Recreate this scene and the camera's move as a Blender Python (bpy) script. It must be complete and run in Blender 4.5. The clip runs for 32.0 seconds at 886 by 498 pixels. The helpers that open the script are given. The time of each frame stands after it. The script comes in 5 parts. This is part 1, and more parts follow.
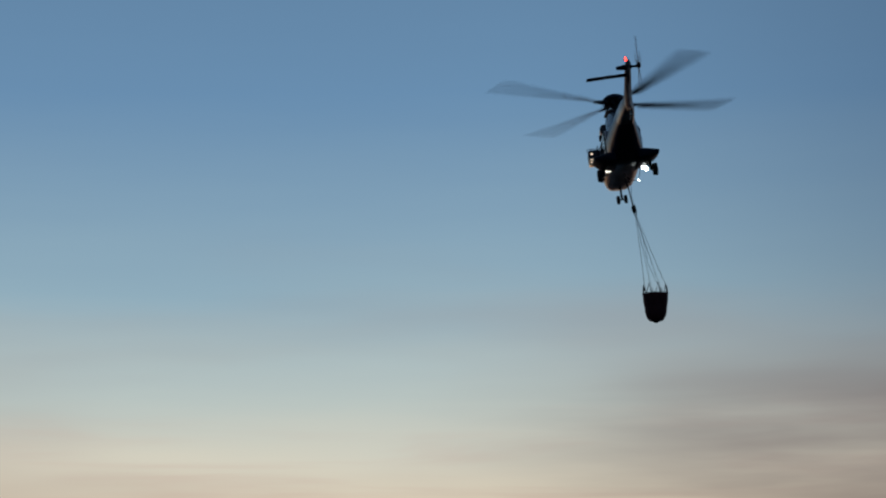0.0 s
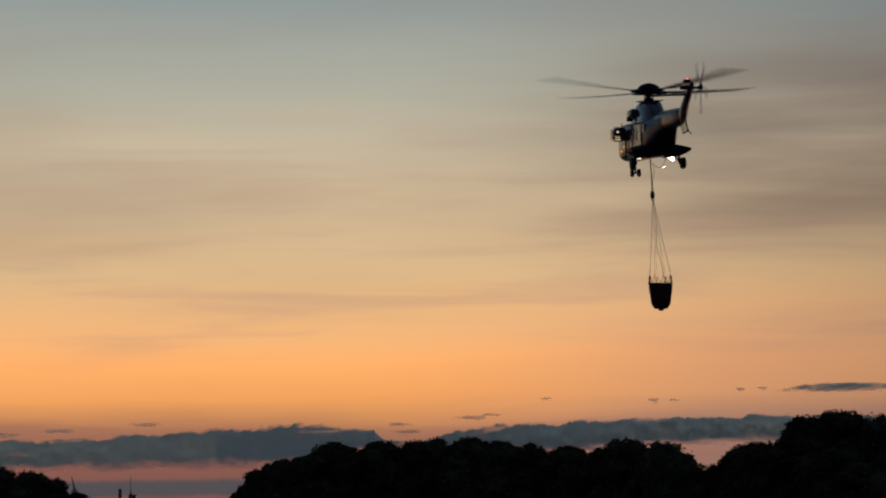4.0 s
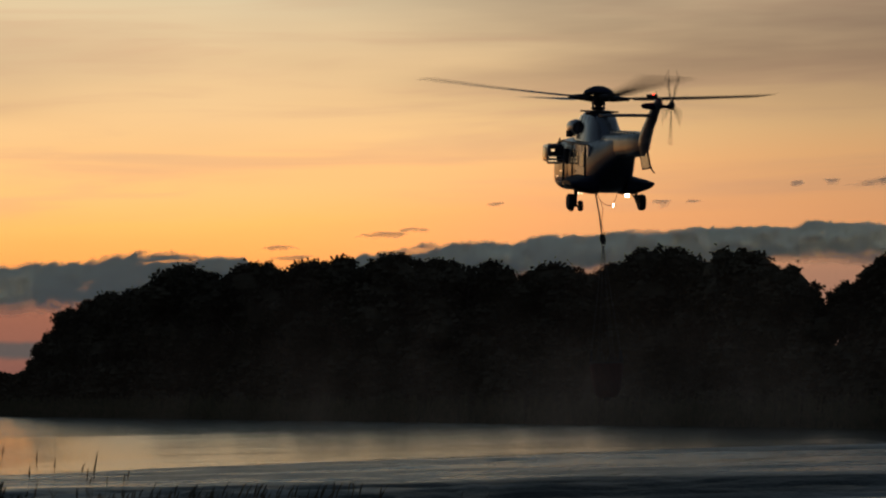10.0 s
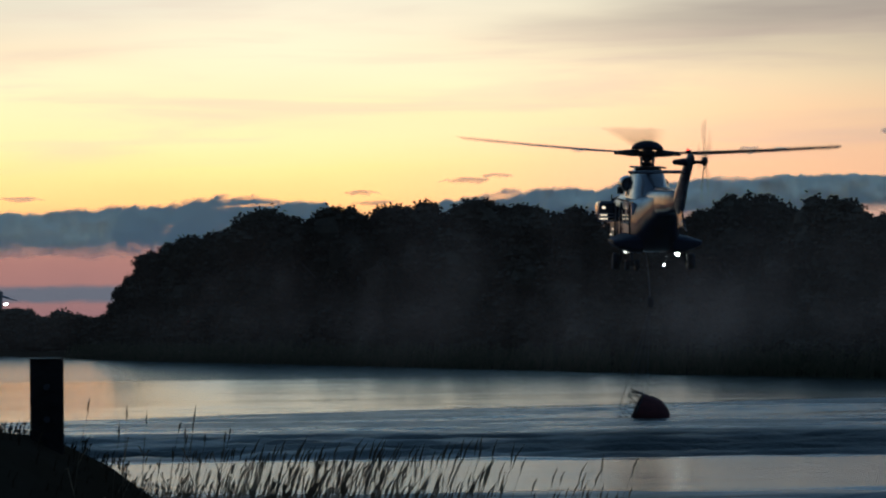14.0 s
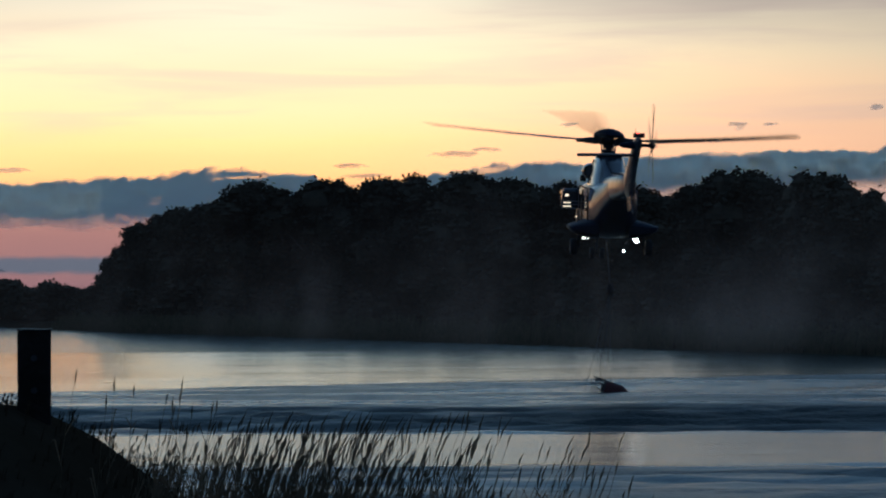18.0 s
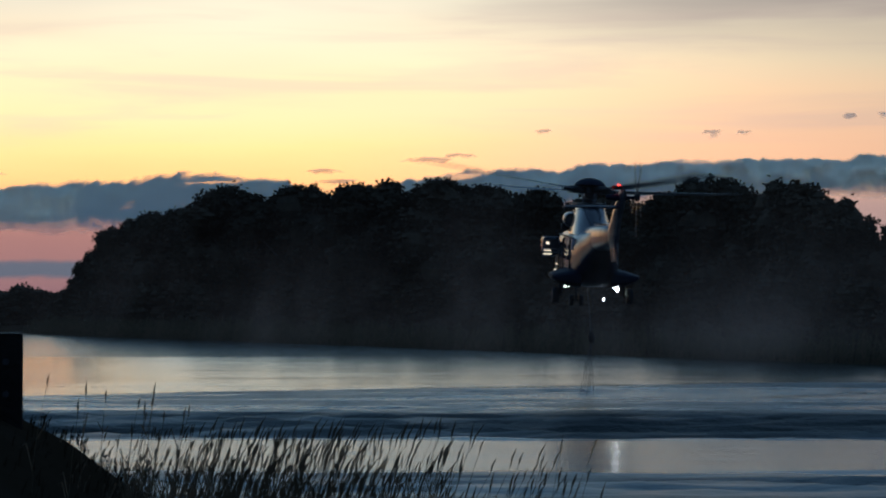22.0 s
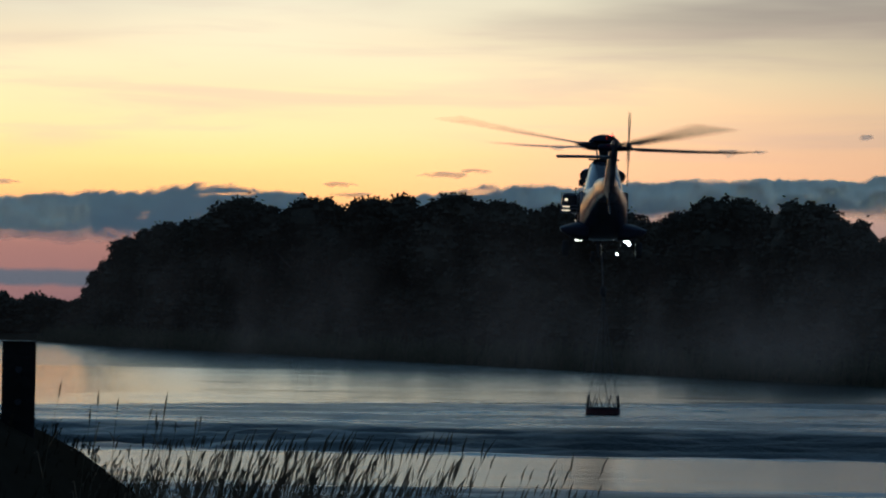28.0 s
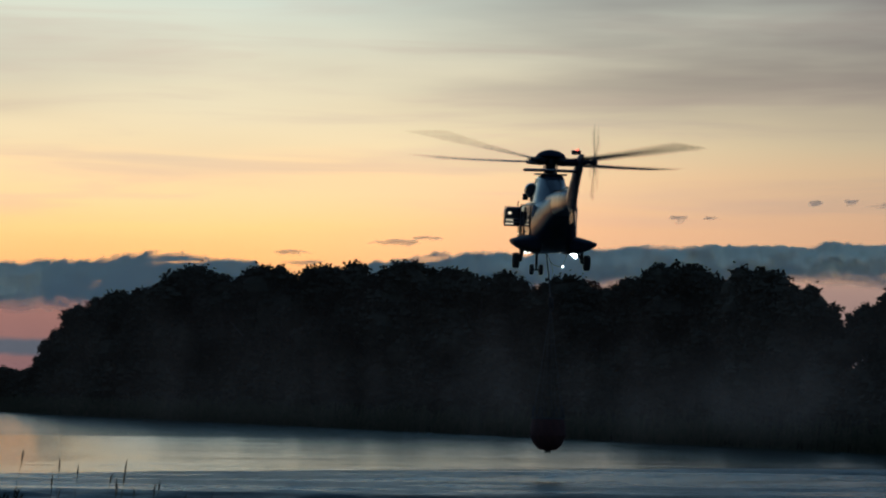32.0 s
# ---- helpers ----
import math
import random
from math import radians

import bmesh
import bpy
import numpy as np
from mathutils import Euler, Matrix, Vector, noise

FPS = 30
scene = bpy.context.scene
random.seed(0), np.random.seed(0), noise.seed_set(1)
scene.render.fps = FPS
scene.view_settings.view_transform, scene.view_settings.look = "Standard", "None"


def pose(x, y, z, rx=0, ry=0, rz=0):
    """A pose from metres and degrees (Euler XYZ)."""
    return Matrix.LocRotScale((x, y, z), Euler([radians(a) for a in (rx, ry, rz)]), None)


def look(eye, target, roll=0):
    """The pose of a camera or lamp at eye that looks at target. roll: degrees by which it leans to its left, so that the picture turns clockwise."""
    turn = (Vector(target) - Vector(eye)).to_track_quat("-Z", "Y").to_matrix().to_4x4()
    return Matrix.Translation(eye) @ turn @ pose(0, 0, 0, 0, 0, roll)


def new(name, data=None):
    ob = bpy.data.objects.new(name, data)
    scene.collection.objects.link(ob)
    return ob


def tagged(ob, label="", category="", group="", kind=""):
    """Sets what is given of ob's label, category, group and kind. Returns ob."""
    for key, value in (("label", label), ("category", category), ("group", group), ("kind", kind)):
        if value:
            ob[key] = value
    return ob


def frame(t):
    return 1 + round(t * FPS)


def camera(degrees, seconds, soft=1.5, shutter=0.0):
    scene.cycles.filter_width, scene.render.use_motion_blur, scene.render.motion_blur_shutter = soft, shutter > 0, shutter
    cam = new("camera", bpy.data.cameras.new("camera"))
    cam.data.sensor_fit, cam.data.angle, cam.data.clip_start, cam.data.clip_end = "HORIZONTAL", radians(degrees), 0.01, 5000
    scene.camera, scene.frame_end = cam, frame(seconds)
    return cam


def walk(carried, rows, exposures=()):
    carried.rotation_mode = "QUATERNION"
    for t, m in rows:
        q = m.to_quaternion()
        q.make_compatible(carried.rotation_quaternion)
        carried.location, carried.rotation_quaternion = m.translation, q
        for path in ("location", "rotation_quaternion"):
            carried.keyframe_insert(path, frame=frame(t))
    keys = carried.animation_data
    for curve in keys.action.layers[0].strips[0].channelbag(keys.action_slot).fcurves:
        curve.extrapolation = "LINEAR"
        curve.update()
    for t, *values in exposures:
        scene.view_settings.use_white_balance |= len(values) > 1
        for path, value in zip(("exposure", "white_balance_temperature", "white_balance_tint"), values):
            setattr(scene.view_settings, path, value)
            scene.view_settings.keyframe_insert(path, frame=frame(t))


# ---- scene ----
cam = camera(20.38, 32.0, 2.1, 0.3)

# the camera drifts forward and pans after the helicopter
CAMERA_ROWS = [
    (0, look((9.00, -152.00, 4.00), (5.966, -54.810, 27.345), -0.74)),
    (0.5, look((9.00, -152.00, 4.00), (5.960, -54.610, 26.495), -0.74)),
    (1, look((9.00, -152.00, 4.00), (5.729, -54.388, 25.474), -0.74)),
    (1.5, look((9.00, -152.00, 4.00), (5.494, -54.105, 24.108), -0.74)),
    (2, look((9.00, -152.00, 4.00), (5.932, -53.722, 22.224), -0.74)),
    (2.5, look((9.00, -152.00, 4.00), (6.485, -53.318, 19.988), -0.74)),
    (3, look((9.00, -152.00, 4.00), (6.565, -52.861, 16.864), -0.74)),
    (3.5, look((9.00, -152.00, 4.00), (6.222, -52.755, 15.949), -0.74)),
    (4, look((9.00, -150.00, 4.00), (6.364, -50.618, 14.785), -0.90)),
    (4.5, look((9.00, -142.00, 4.00), (7.123, -42.498, 13.792), -1.30)),
    (6.5, look((10.70, -106.00, 4.00), (7.837, -6.400, 12.469), -1.79)),
    (7, look((10.70, -94.00, 4.00), (8.428, 5.646, 12.099), -1.83)),
    (7.5, look((9.30, -79.00, 4.00), (7.698, 20.689, 11.718), -1.73)),
    (8, look((7.80, -63.00, 4.00), (6.688, 36.705, 11.592), -1.48)),
    (8.5, look((6.10, -47.00, 4.00), (5.515, 52.729, 11.340), -1.35)),
    (9, look((4.20, -30.00, 4.00), (4.355, 69.773, 10.727), -1.18)),
    (9.5, look((2.00, -14.00, 4.00), (3.300, 85.805, 10.109), -1.33)),
    (10, look((0.50, -3.00, 4.00), (3.066, 96.839, 9.058), -1.22)),
    (10.5, look((0.20, -1.20, 4.00), (3.371, 98.689, 7.492), -1.22)),
    (11, look((0.00, -0.50, 4.00), (1.375, 99.449, 6.891), -1.10)),
    (11.5, look((0.00, -0.00, 4.00), (0.770, 99.944, 7.242), -0.91)),
    (12, look((0.00, -0.00, 4.00), (1.483, 99.952, 6.707), -1.16)),
    (12.5, look((0.00, -0.00, 4.00), (1.570, 99.964, 6.162), -1.12)),
    (13, look((0.00, 0.00, 4.00), (1.342, 99.977, 5.687), -0.86)),
    (13.5, look((0.00, 0.00, 4.00), (1.018, 99.974, 6.062), -0.97)),
    (14, look((0.00, 0.00, 4.00), (-0.663, 99.954, 6.956), -0.71)),
    (14.5, look((0.00, 0.00, 4.00), (-0.949, 99.958, 6.732), -0.31)),
    (15, look((0.00, 0.00, 4.00), (-0.114, 99.972, 6.383), -0.22)),
    (15.5, look((0.00, 0.00, 4.00), (0.289, 99.983, 5.838), -0.29)),
    (17.5, look((0.00, 0.00, 4.00), (-0.178, 99.984, 5.771), -0.35)),
    (18, look((0.00, 0.00, 4.00), (-0.199, 99.982, 5.884), -0.32)),
    (18.5, look((0.00, 0.00, 4.00), (-0.060, 99.978, 6.094), -0.33)),
    (19, look((0.00, 0.00, 4.00), (-0.228, 99.980, 5.995), 0.09)),
    (19.5, look((0.00, 0.00, 4.00), (-0.333, 99.981, 5.934), -0.10)),
    (20, look((0.00, 0.00, 4.00), (-0.002, 99.984, 5.810), -0.00)),
    (20.5, look((0.00, 0.00, 4.00), (0.772, 99.980, 5.822), 0.25)),
    (21, look((0.00, 0.00, 4.00), (1.275, 99.972, 5.976), 0.07)),
    (21.5, look((0.00, 0.00, 4.00), (1.276, 99.969, 6.133), 0.12)),
    (22, look((0.00, 0.00, 4.00), (0.883, 99.974, 6.125), -0.01)),
    (22.5, look((0.00, 0.00, 4.00), (0.655, 99.972, 6.277), 0.25)),
    (23, look((0.00, 0.00, 4.00), (0.551, 99.970, 6.382), 0.25)),
    (23.5, look((0.00, 0.00, 4.00), (0.735, 99.963, 6.624), 0.30)),
    (24, look((0.00, 0.00, 4.00), (0.795, 99.962, 6.655), 0.49)),
    (24.5, look((0.00, 0.00, 4.00), (0.702, 99.961, 6.715), 0.74)),
    (25, look((0.00, 0.00, 4.00), (0.533, 99.965, 6.583), 0.83)),
    (25.5, look((0.00, 0.00, 4.00), (0.468, 99.961, 6.748), 1.07)),
    (27.5, look((0.00, -0.01, 4.00), (-0.272, 99.956, 6.698), 1.09)),
    (28, look((0.00, -0.01, 4.00), (0.302, 99.955, 6.732), 0.96)),
    (28.5, look((0.00, -0.02, 4.00), (0.482, 99.940, 6.948), 0.86)),
    (29, look((0.00, -0.03, 4.00), (0.168, 99.901, 7.783), 0.56)),
    (29.5, look((0.00, -0.60, 4.00), (-0.844, 99.323, 7.840), 0.85)),
    (30, look((0.00, -0.60, 4.00), (1.153, 99.313, 8.001), 0.89)),
    (30.5, look((0.00, -0.60, 4.00), (2.247, 99.287, 8.199), 0.60)),
    (31, look((0.00, -0.60, 4.00), (1.899, 99.285, 8.413), 0.66)),
    (31.5, look((0.00, -0.60, 4.00), (1.958, 99.269, 8.723), 0.55)),
    (32, look((0.00, -0.60, 4.00), (2.206, 99.226, 9.469), 0.65)),
]


def stops(t):
    keys = [(0, -0.6), (2, -0.75), (4, -0.95), (6.5, -1.02), (8.5, -0.94), (9.5, -0.78), (10, -0.6), (10.5, -0.3), (11, -0.05), (12, 0.0), (25, 0.0), (28, -0.1), (32, -0.35)]
    return float(np.interp(t, [k[0] for k in keys], [k[1] for k in keys]))


def kelvin(t):
    return float(np.interp(t, [0, 1, 2, 3, 4, 6.5, 9.5, 11, 13, 16, 22, 25, 32], [5450, 6150, 6900, 6400, 6500, 7800, 8400, 6700, 5500, 5050, 5000, 5250, 5200]))


walk(cam, CAMERA_ROWS, [(t, stops(t), kelvin(t), float(np.interp(t, [0, 1, 2, 10, 11, 13, 23, 28, 32], [5, 7, 9, 10, 4, -1, 0, -3, -4]))) for t in (0, 1, 2, 3, 4, 6.5, 8.5, 9.5, 10, 10.5, 11, 12, 13, 17, 23, 25, 28, 32)])


# ---- world: the sky after sunset ----
class Nodes:
    """Short hand for building node trees."""

    def __init__(self, tree):
        self.tree = tree
        tree.nodes.clear()

    def add(self, kind, **props):
        n = self.tree.nodes.new(kind)
        for k, v in props.items():
            if k == "operation":
                n.operation = v
            elif k == "blend_type":
                n.blend_type = v
            elif k == "data_type":
                n.data_type = v
            elif k == "sky_type":
                n.sky_type = v
        return n

    def put(self, value, socket):
        if hasattr(value, "is_output"):
            self.tree.links.new(value, socket)
        else:
            socket.default_value = value

    def math(self, op, a, b=0.0, c=0.0):
        n = self.add("ShaderNodeMath", operation=op)
        for v, s in zip((a, b, c), n.inputs):
            self.put(v, s)
        return n.outputs[0]

    def smooth(self, x, lo, hi):
        n = self.add("ShaderNodeMapRange")
        n.interpolation_type = "SMOOTHSTEP"
        self.put(x, n.inputs[0]), self.put(lo, n.inputs[1]), self.put(hi, n.inputs[2])
        return n.outputs[0]

    def ramp(self, x, stops_, interpolation="LINEAR"):
        n = self.add("ShaderNodeValToRGB")
        r = n.color_ramp
        r.interpolation = interpolation
        while len(r.elements) < len(stops_):
            r.elements.new(1.0)
        for e, (p, c) in zip(r.elements, stops_):
            e.position = p
            e.color = (*c, 1) if len(c) == 3 else c
        self.put(x, n.inputs[0])
        return n.outputs[0]

    def curve(self, x, points, lo, hi):
        """A grey ramp over lo..hi that gives the values in points."""
        top = max(p[1] for p in points)
        n = self.math("DIVIDE", self.math("SUBTRACT", x, lo), hi - lo)
        r = self.ramp(n, [((p - lo) / (hi - lo), (v / top,) * 3) for p, v in points])
        return self.math("MULTIPLY", r, top)

    def mix(self, fac, a, b, blend="MIX"):
        n = self.add("ShaderNodeMix", data_type="RGBA", blend_type=blend)
        self.put(fac, n.inputs[0])
        for v, s in ((a, n.inputs[6]), (b, n.inputs[7])):
            self.put((*v, 1) if isinstance(v, tuple) and len(v) == 3 else v, s)
        return n.outputs[2]

    def noise(self, vector, scale, detail=4.0, rough=0.55, dist=0.0):
        n = self.add("ShaderNodeTexNoise")
        if vector is not None:
            self.put(vector, n.inputs["Vector"])
        n.inputs["Scale"].default_value, n.inputs["Detail"].default_value = scale, detail
        n.inputs["Roughness"].default_value, n.inputs["Distortion"].default_value = rough, dist
        return n.outputs[0]

    def vec(self, x, y, z):
        n = self.add("ShaderNodeCombineXYZ")
        for v, s in zip((x, y, z), n.inputs):
            self.put(v, s)
        return n.outputs[0]


def build_world():
    world = bpy.data.worlds.new("dusk_sky")
    scene.world = world
    world.use_nodes = True
    n = Nodes(world.node_tree)
    coord = n.add("ShaderNodeTexCoord")
    sep = n.add("ShaderNodeSeparateXYZ")
    n.put(coord.outputs["Generated"], sep.inputs[0])
    x, y, z = sep.outputs
    deg = 180 / math.pi
    elev = n.math("MULTIPLY", n.math("ARCSINE", z), deg)
    azim = n.math("MULTIPLY", n.math("ARCTAN2", x, y), deg)
    # clear sky by height over the horizon, in degrees
    bands = [(-2, (0.26, 0.13, 0.13)), (0.3, (0.38, 0.17, 0.15)), (1.5, (0.51, 0.21, 0.155)), (2.1, (0.74, 0.32, 0.19)), (2.45, (1.3, 0.55, 0.20)), (2.8, (1.75, 0.72, 0.22)), (3.6, (1.99, 0.87, 0.285)),
             (4.4, (1.75, 0.92, 0.39)), (5.6, (1.43, 0.93, 0.48)), (6.9, (1.27, 0.93, 0.57)), (8.3, (1.16, 0.95, 0.66)), (10, (0.84, 0.82, 0.67)), (12.5, (0.50, 0.62, 0.64)),
             (17, (0.26, 0.40, 0.55)), (26, (0.16, 0.25, 0.36)), (60, (0.055, 0.088, 0.14))]
    lo, span, peak = -2.0, 62.0, 2.0
    # streaks of high smoke bend the bands a little
    streak = n.noise(n.vec(n.math("MULTIPLY", azim, 0.09), n.math("MULTIPLY", elev, 0.75), 3.0), 1.0, 4.0, 0.5)
    streak2 = n.noise(n.vec(n.math("MULTIPLY", azim, 0.05), n.math("MULTIPLY", elev, 0.3), 7.0), 1.0, 3.0, 0.5)
    bent = n.math("ADD", elev, n.math("MULTIPLY", n.math("SUBTRACT", streak, 0.5), 0.9))
    t = n.math("POWER", n.math("MAXIMUM", n.math("DIVIDE", n.math("SUBTRACT", bent, lo), span), 0.0), 0.5)
    clear = n.ramp(t, [(((e - lo) / span) ** 0.5, tuple(v / peak for v in c)) for e, c in bands])
    # brownish smoke veils, denser to the right
    veil = n.math("MULTIPLY", n.smooth(streak2, 0.45, 0.75), n.math("MULTIPLY", n.smooth(elev, 4.0, 6.0), n.smooth(elev, 17.0, 9.0)))
    clear = n.mix(n.math("MULTIPLY", veil, 0.35), clear, (0.26, 0.17, 0.13))
    # peach haze low over the clouds
    peach = n.math("MULTIPLY", n.math("MULTIPLY", n.smooth(azim, -4.0, 6.0), n.smooth(elev, 5.6, 3.4)), 0.4)
    clear = n.mix(peach, clear, (0.50, 0.29, 0.215))
    # thin pinkish cirrus in long streaks
    cirrus = n.noise(n.vec(n.math("MULTIPLY", azim, 0.11), n.math("MULTIPLY", elev, 1.25), 12.0), 1.0, 5.0, 0.55, 0.4)
    cirrus = n.math("MULTIPLY", n.smooth(cirrus, 0.46, 0.70), n.math("MULTIPLY", n.smooth(elev, 3.2, 4.2), n.smooth(elev, 11.0, 7.5)))
    clear = n.mix(n.math("MULTIPLY", cirrus, 0.38), clear, (0.46, 0.29, 0.21))
    # smoke dims the sky towards the right
    dim = n.math("MULTIPLY", n.smooth(azim, -1.0, 14.0), n.math("ADD", 0.44, n.math("MULTIPLY", n.smooth(elev, 3.0, 10.0), 0.16)))
    clear = n.mix(dim, clear, n.mix(n.smooth(elev, 9.5, 14.0), (0.10, 0.075, 0.07), (0.055, 0.085, 0.13)))
    # a belt of brown smoke from the fire, thickest to the right
    belt = n.math("MULTIPLY", n.smooth(elev, 5.4, 7.4), n.smooth(elev, 11.5, 9.0))
    belt = n.math("MULTIPLY", belt, n.math("MULTIPLY", n.smooth(azim, -4.0, 7.5), n.smooth(streak, 0.15, 0.66)))
    clear = n.mix(n.math("MULTIPLY", belt, 0.64), clear, (0.13, 0.084, 0.074))
    # a low band of thin grey haze over the horizon
    puff = n.math("SUBTRACT", n.noise(n.vec(n.math("MULTIPLY", azim, 1.3), n.math("MULTIPLY", elev, 3.2), 0.0), 1.0, 5.0, 0.6), 0.5)
    low = n.math("MULTIPLY", n.smooth(n.math("ABSOLUTE", n.math("SUBTRACT", n.math("ADD", elev, n.math("MULTIPLY", puff, 0.2)), 0.74)), 0.27, 0.1), 0.85)
    sky = n.mix(low, clear, (0.062, 0.072, 0.082))
    # away from the afterglow the sky is dim and blue
    glow = n.smooth(n.math("ABSOLUTE", azim), 66.0, 16.0)
    east = n.ramp(t, [(0, (0.012, 0.014, 0.018)), (0.2, (0.034, 0.034, 0.042)), (0.45, (0.040, 0.056, 0.084)), (1, (0.031, 0.056, 0.108))])
    sky = n.mix(glow, east, sky)
    back = n.add("ShaderNodeBackground")
    n.put(sky, back.inputs[0])
    back.inputs[1].default_value = peak
    out = n.add("ShaderNodeOutputWorld")
    n.put(back.outputs[0], out.inputs[0])


build_world()


# ---- materials ----
def material(name, color, rough=0.6, metal=0.0, color2=None, scale=4.0, bump=0.0, bump_scale=30.0, spec=0.5, random_tone=0.0, coat=0.0):
    m = bpy.data.materials.new(name)
    m.use_nodes = True
    n = Nodes(m.node_tree)
    coord = n.add("ShaderNodeTexCoord").outputs["Object"]
    bsdf = n.add("ShaderNodeBsdfPrincipled")
    big = n.noise(coord, scale, 3.0)
    fine = n.noise(coord, bump_scale, 4.0)
    c2 = color2 or tuple(v * 0.7 for v in color)
    col = n.mix(n.smooth(big, 0.3, 0.7), color, c2)
    col = n.mix(n.math("MULTIPLY", n.smooth(fine, 0.35, 0.75), 0.25), col, tuple(v * 0.6 for v in color))
    if random_tone:
        info = n.add("ShaderNodeObjectInfo")
        hsv = n.add("ShaderNodeHueSaturation")
        n.put(col, hsv.inputs["Color"])
        n.put(n.math("ADD", n.math("MULTIPLY", info.outputs["Random"], 2 * random_tone), 1 - random_tone), hsv.inputs["Value"])
        col = hsv.outputs[0]
    n.put(col, bsdf.inputs["Base Color"])
    n.put(n.math("ADD", n.math("MULTIPLY", n.math("SUBTRACT", fine, 0.5), 0.2), rough), bsdf.inputs["Roughness"])
    bsdf.inputs["Metallic"].default_value = metal
    bsdf.inputs["Specular IOR Level"].default_value = spec
    bsdf.inputs["Coat Weight"].default_value = coat
    if bump:
        b = n.add("ShaderNodeBump")
        b.inputs["Strength"].default_value, b.inputs["Distance"].default_value = bump, 0.05
        n.put(fine, b.inputs["Height"])
        n.put(b.outputs[0], bsdf.inputs["Normal"])
    out = n.add("ShaderNodeOutputMaterial")
    n.put(bsdf.outputs[0], out.inputs[0])
    return m


def glow_material(name, color, strength):
    m = bpy.data.materials.new(name)
    m.use_nodes = True
    n = Nodes(m.node_tree)
    e = n.add("ShaderNodeEmission")
    e.inputs[0].default_value, e.inputs[1].default_value = (*color, 1), strength
    out = n.add("ShaderNodeOutputMaterial")
    n.put(e.outputs[0], out.inputs[0])
    return m


def livery_material():
    """Silver-grey helicopter paint over navy-blue, with rivet-scale grime."""
    m = bpy.data.materials.new("helicopter_paint")
    m.use_nodes = True
    n = Nodes(m.node_tree)
    coord = n.add("ShaderNodeTexCoord").outputs["Object"]
    sep = n.add("ShaderNodeSeparateXYZ")
    n.put(coord, sep.inputs[0])
    px_, py_, pz_ = sep.outputs
    line = n.curve(py_, [(-9.0, 2.95), (-5.5, 2.95), (-4.2, 2.92), (-3.7, 2.8), (-3.1, 2.45), (-2.5, 2.05), (-1.6, 1.55), (3.0, 1.15), (7.0, 1.05)], -9.0, 7.0)
    upper = n.smooth(n.math("SUBTRACT", pz_, line), -0.01, 0.01)
    grime = n.noise(coord, 2.2, 5.0, 0.6)
    fine = n.noise(coord, 24.0, 4.0)
    silver = n.mix(n.smooth(grime, 0.35, 0.7), (0.085, 0.09, 0.097), (0.04, 0.043, 0.049))
    navy = n.mix(n.smooth(grime, 0.35, 0.7), (0.012, 0.018, 0.040), (0.020, 0.022, 0.030))
    col = n.mix(upper, navy, silver)
    col = n.mix(n.math("MULTIPLY", n.smooth(fine, 0.45, 0.8), 0.3), col, (0.06, 0.055, 0.05))
    bsdf = n.add("ShaderNodeBsdfPrincipled")
    n.put(col, bsdf.inputs["Base Color"])
    n.put(n.math("ADD", n.math("MULTIPLY", grime, 0.25), 0.2), bsdf.inputs["Roughness"])
    bsdf.inputs["Specular IOR Level"].default_value = 0.3
    bsdf.inputs["Coat Weight"].default_value, bsdf.inputs["Coat Roughness"].default_value = 0.3, 0.06
    out = n.add("ShaderNodeOutputMaterial")
    n.put(bsdf.outputs[0], out.inputs[0])
    return m


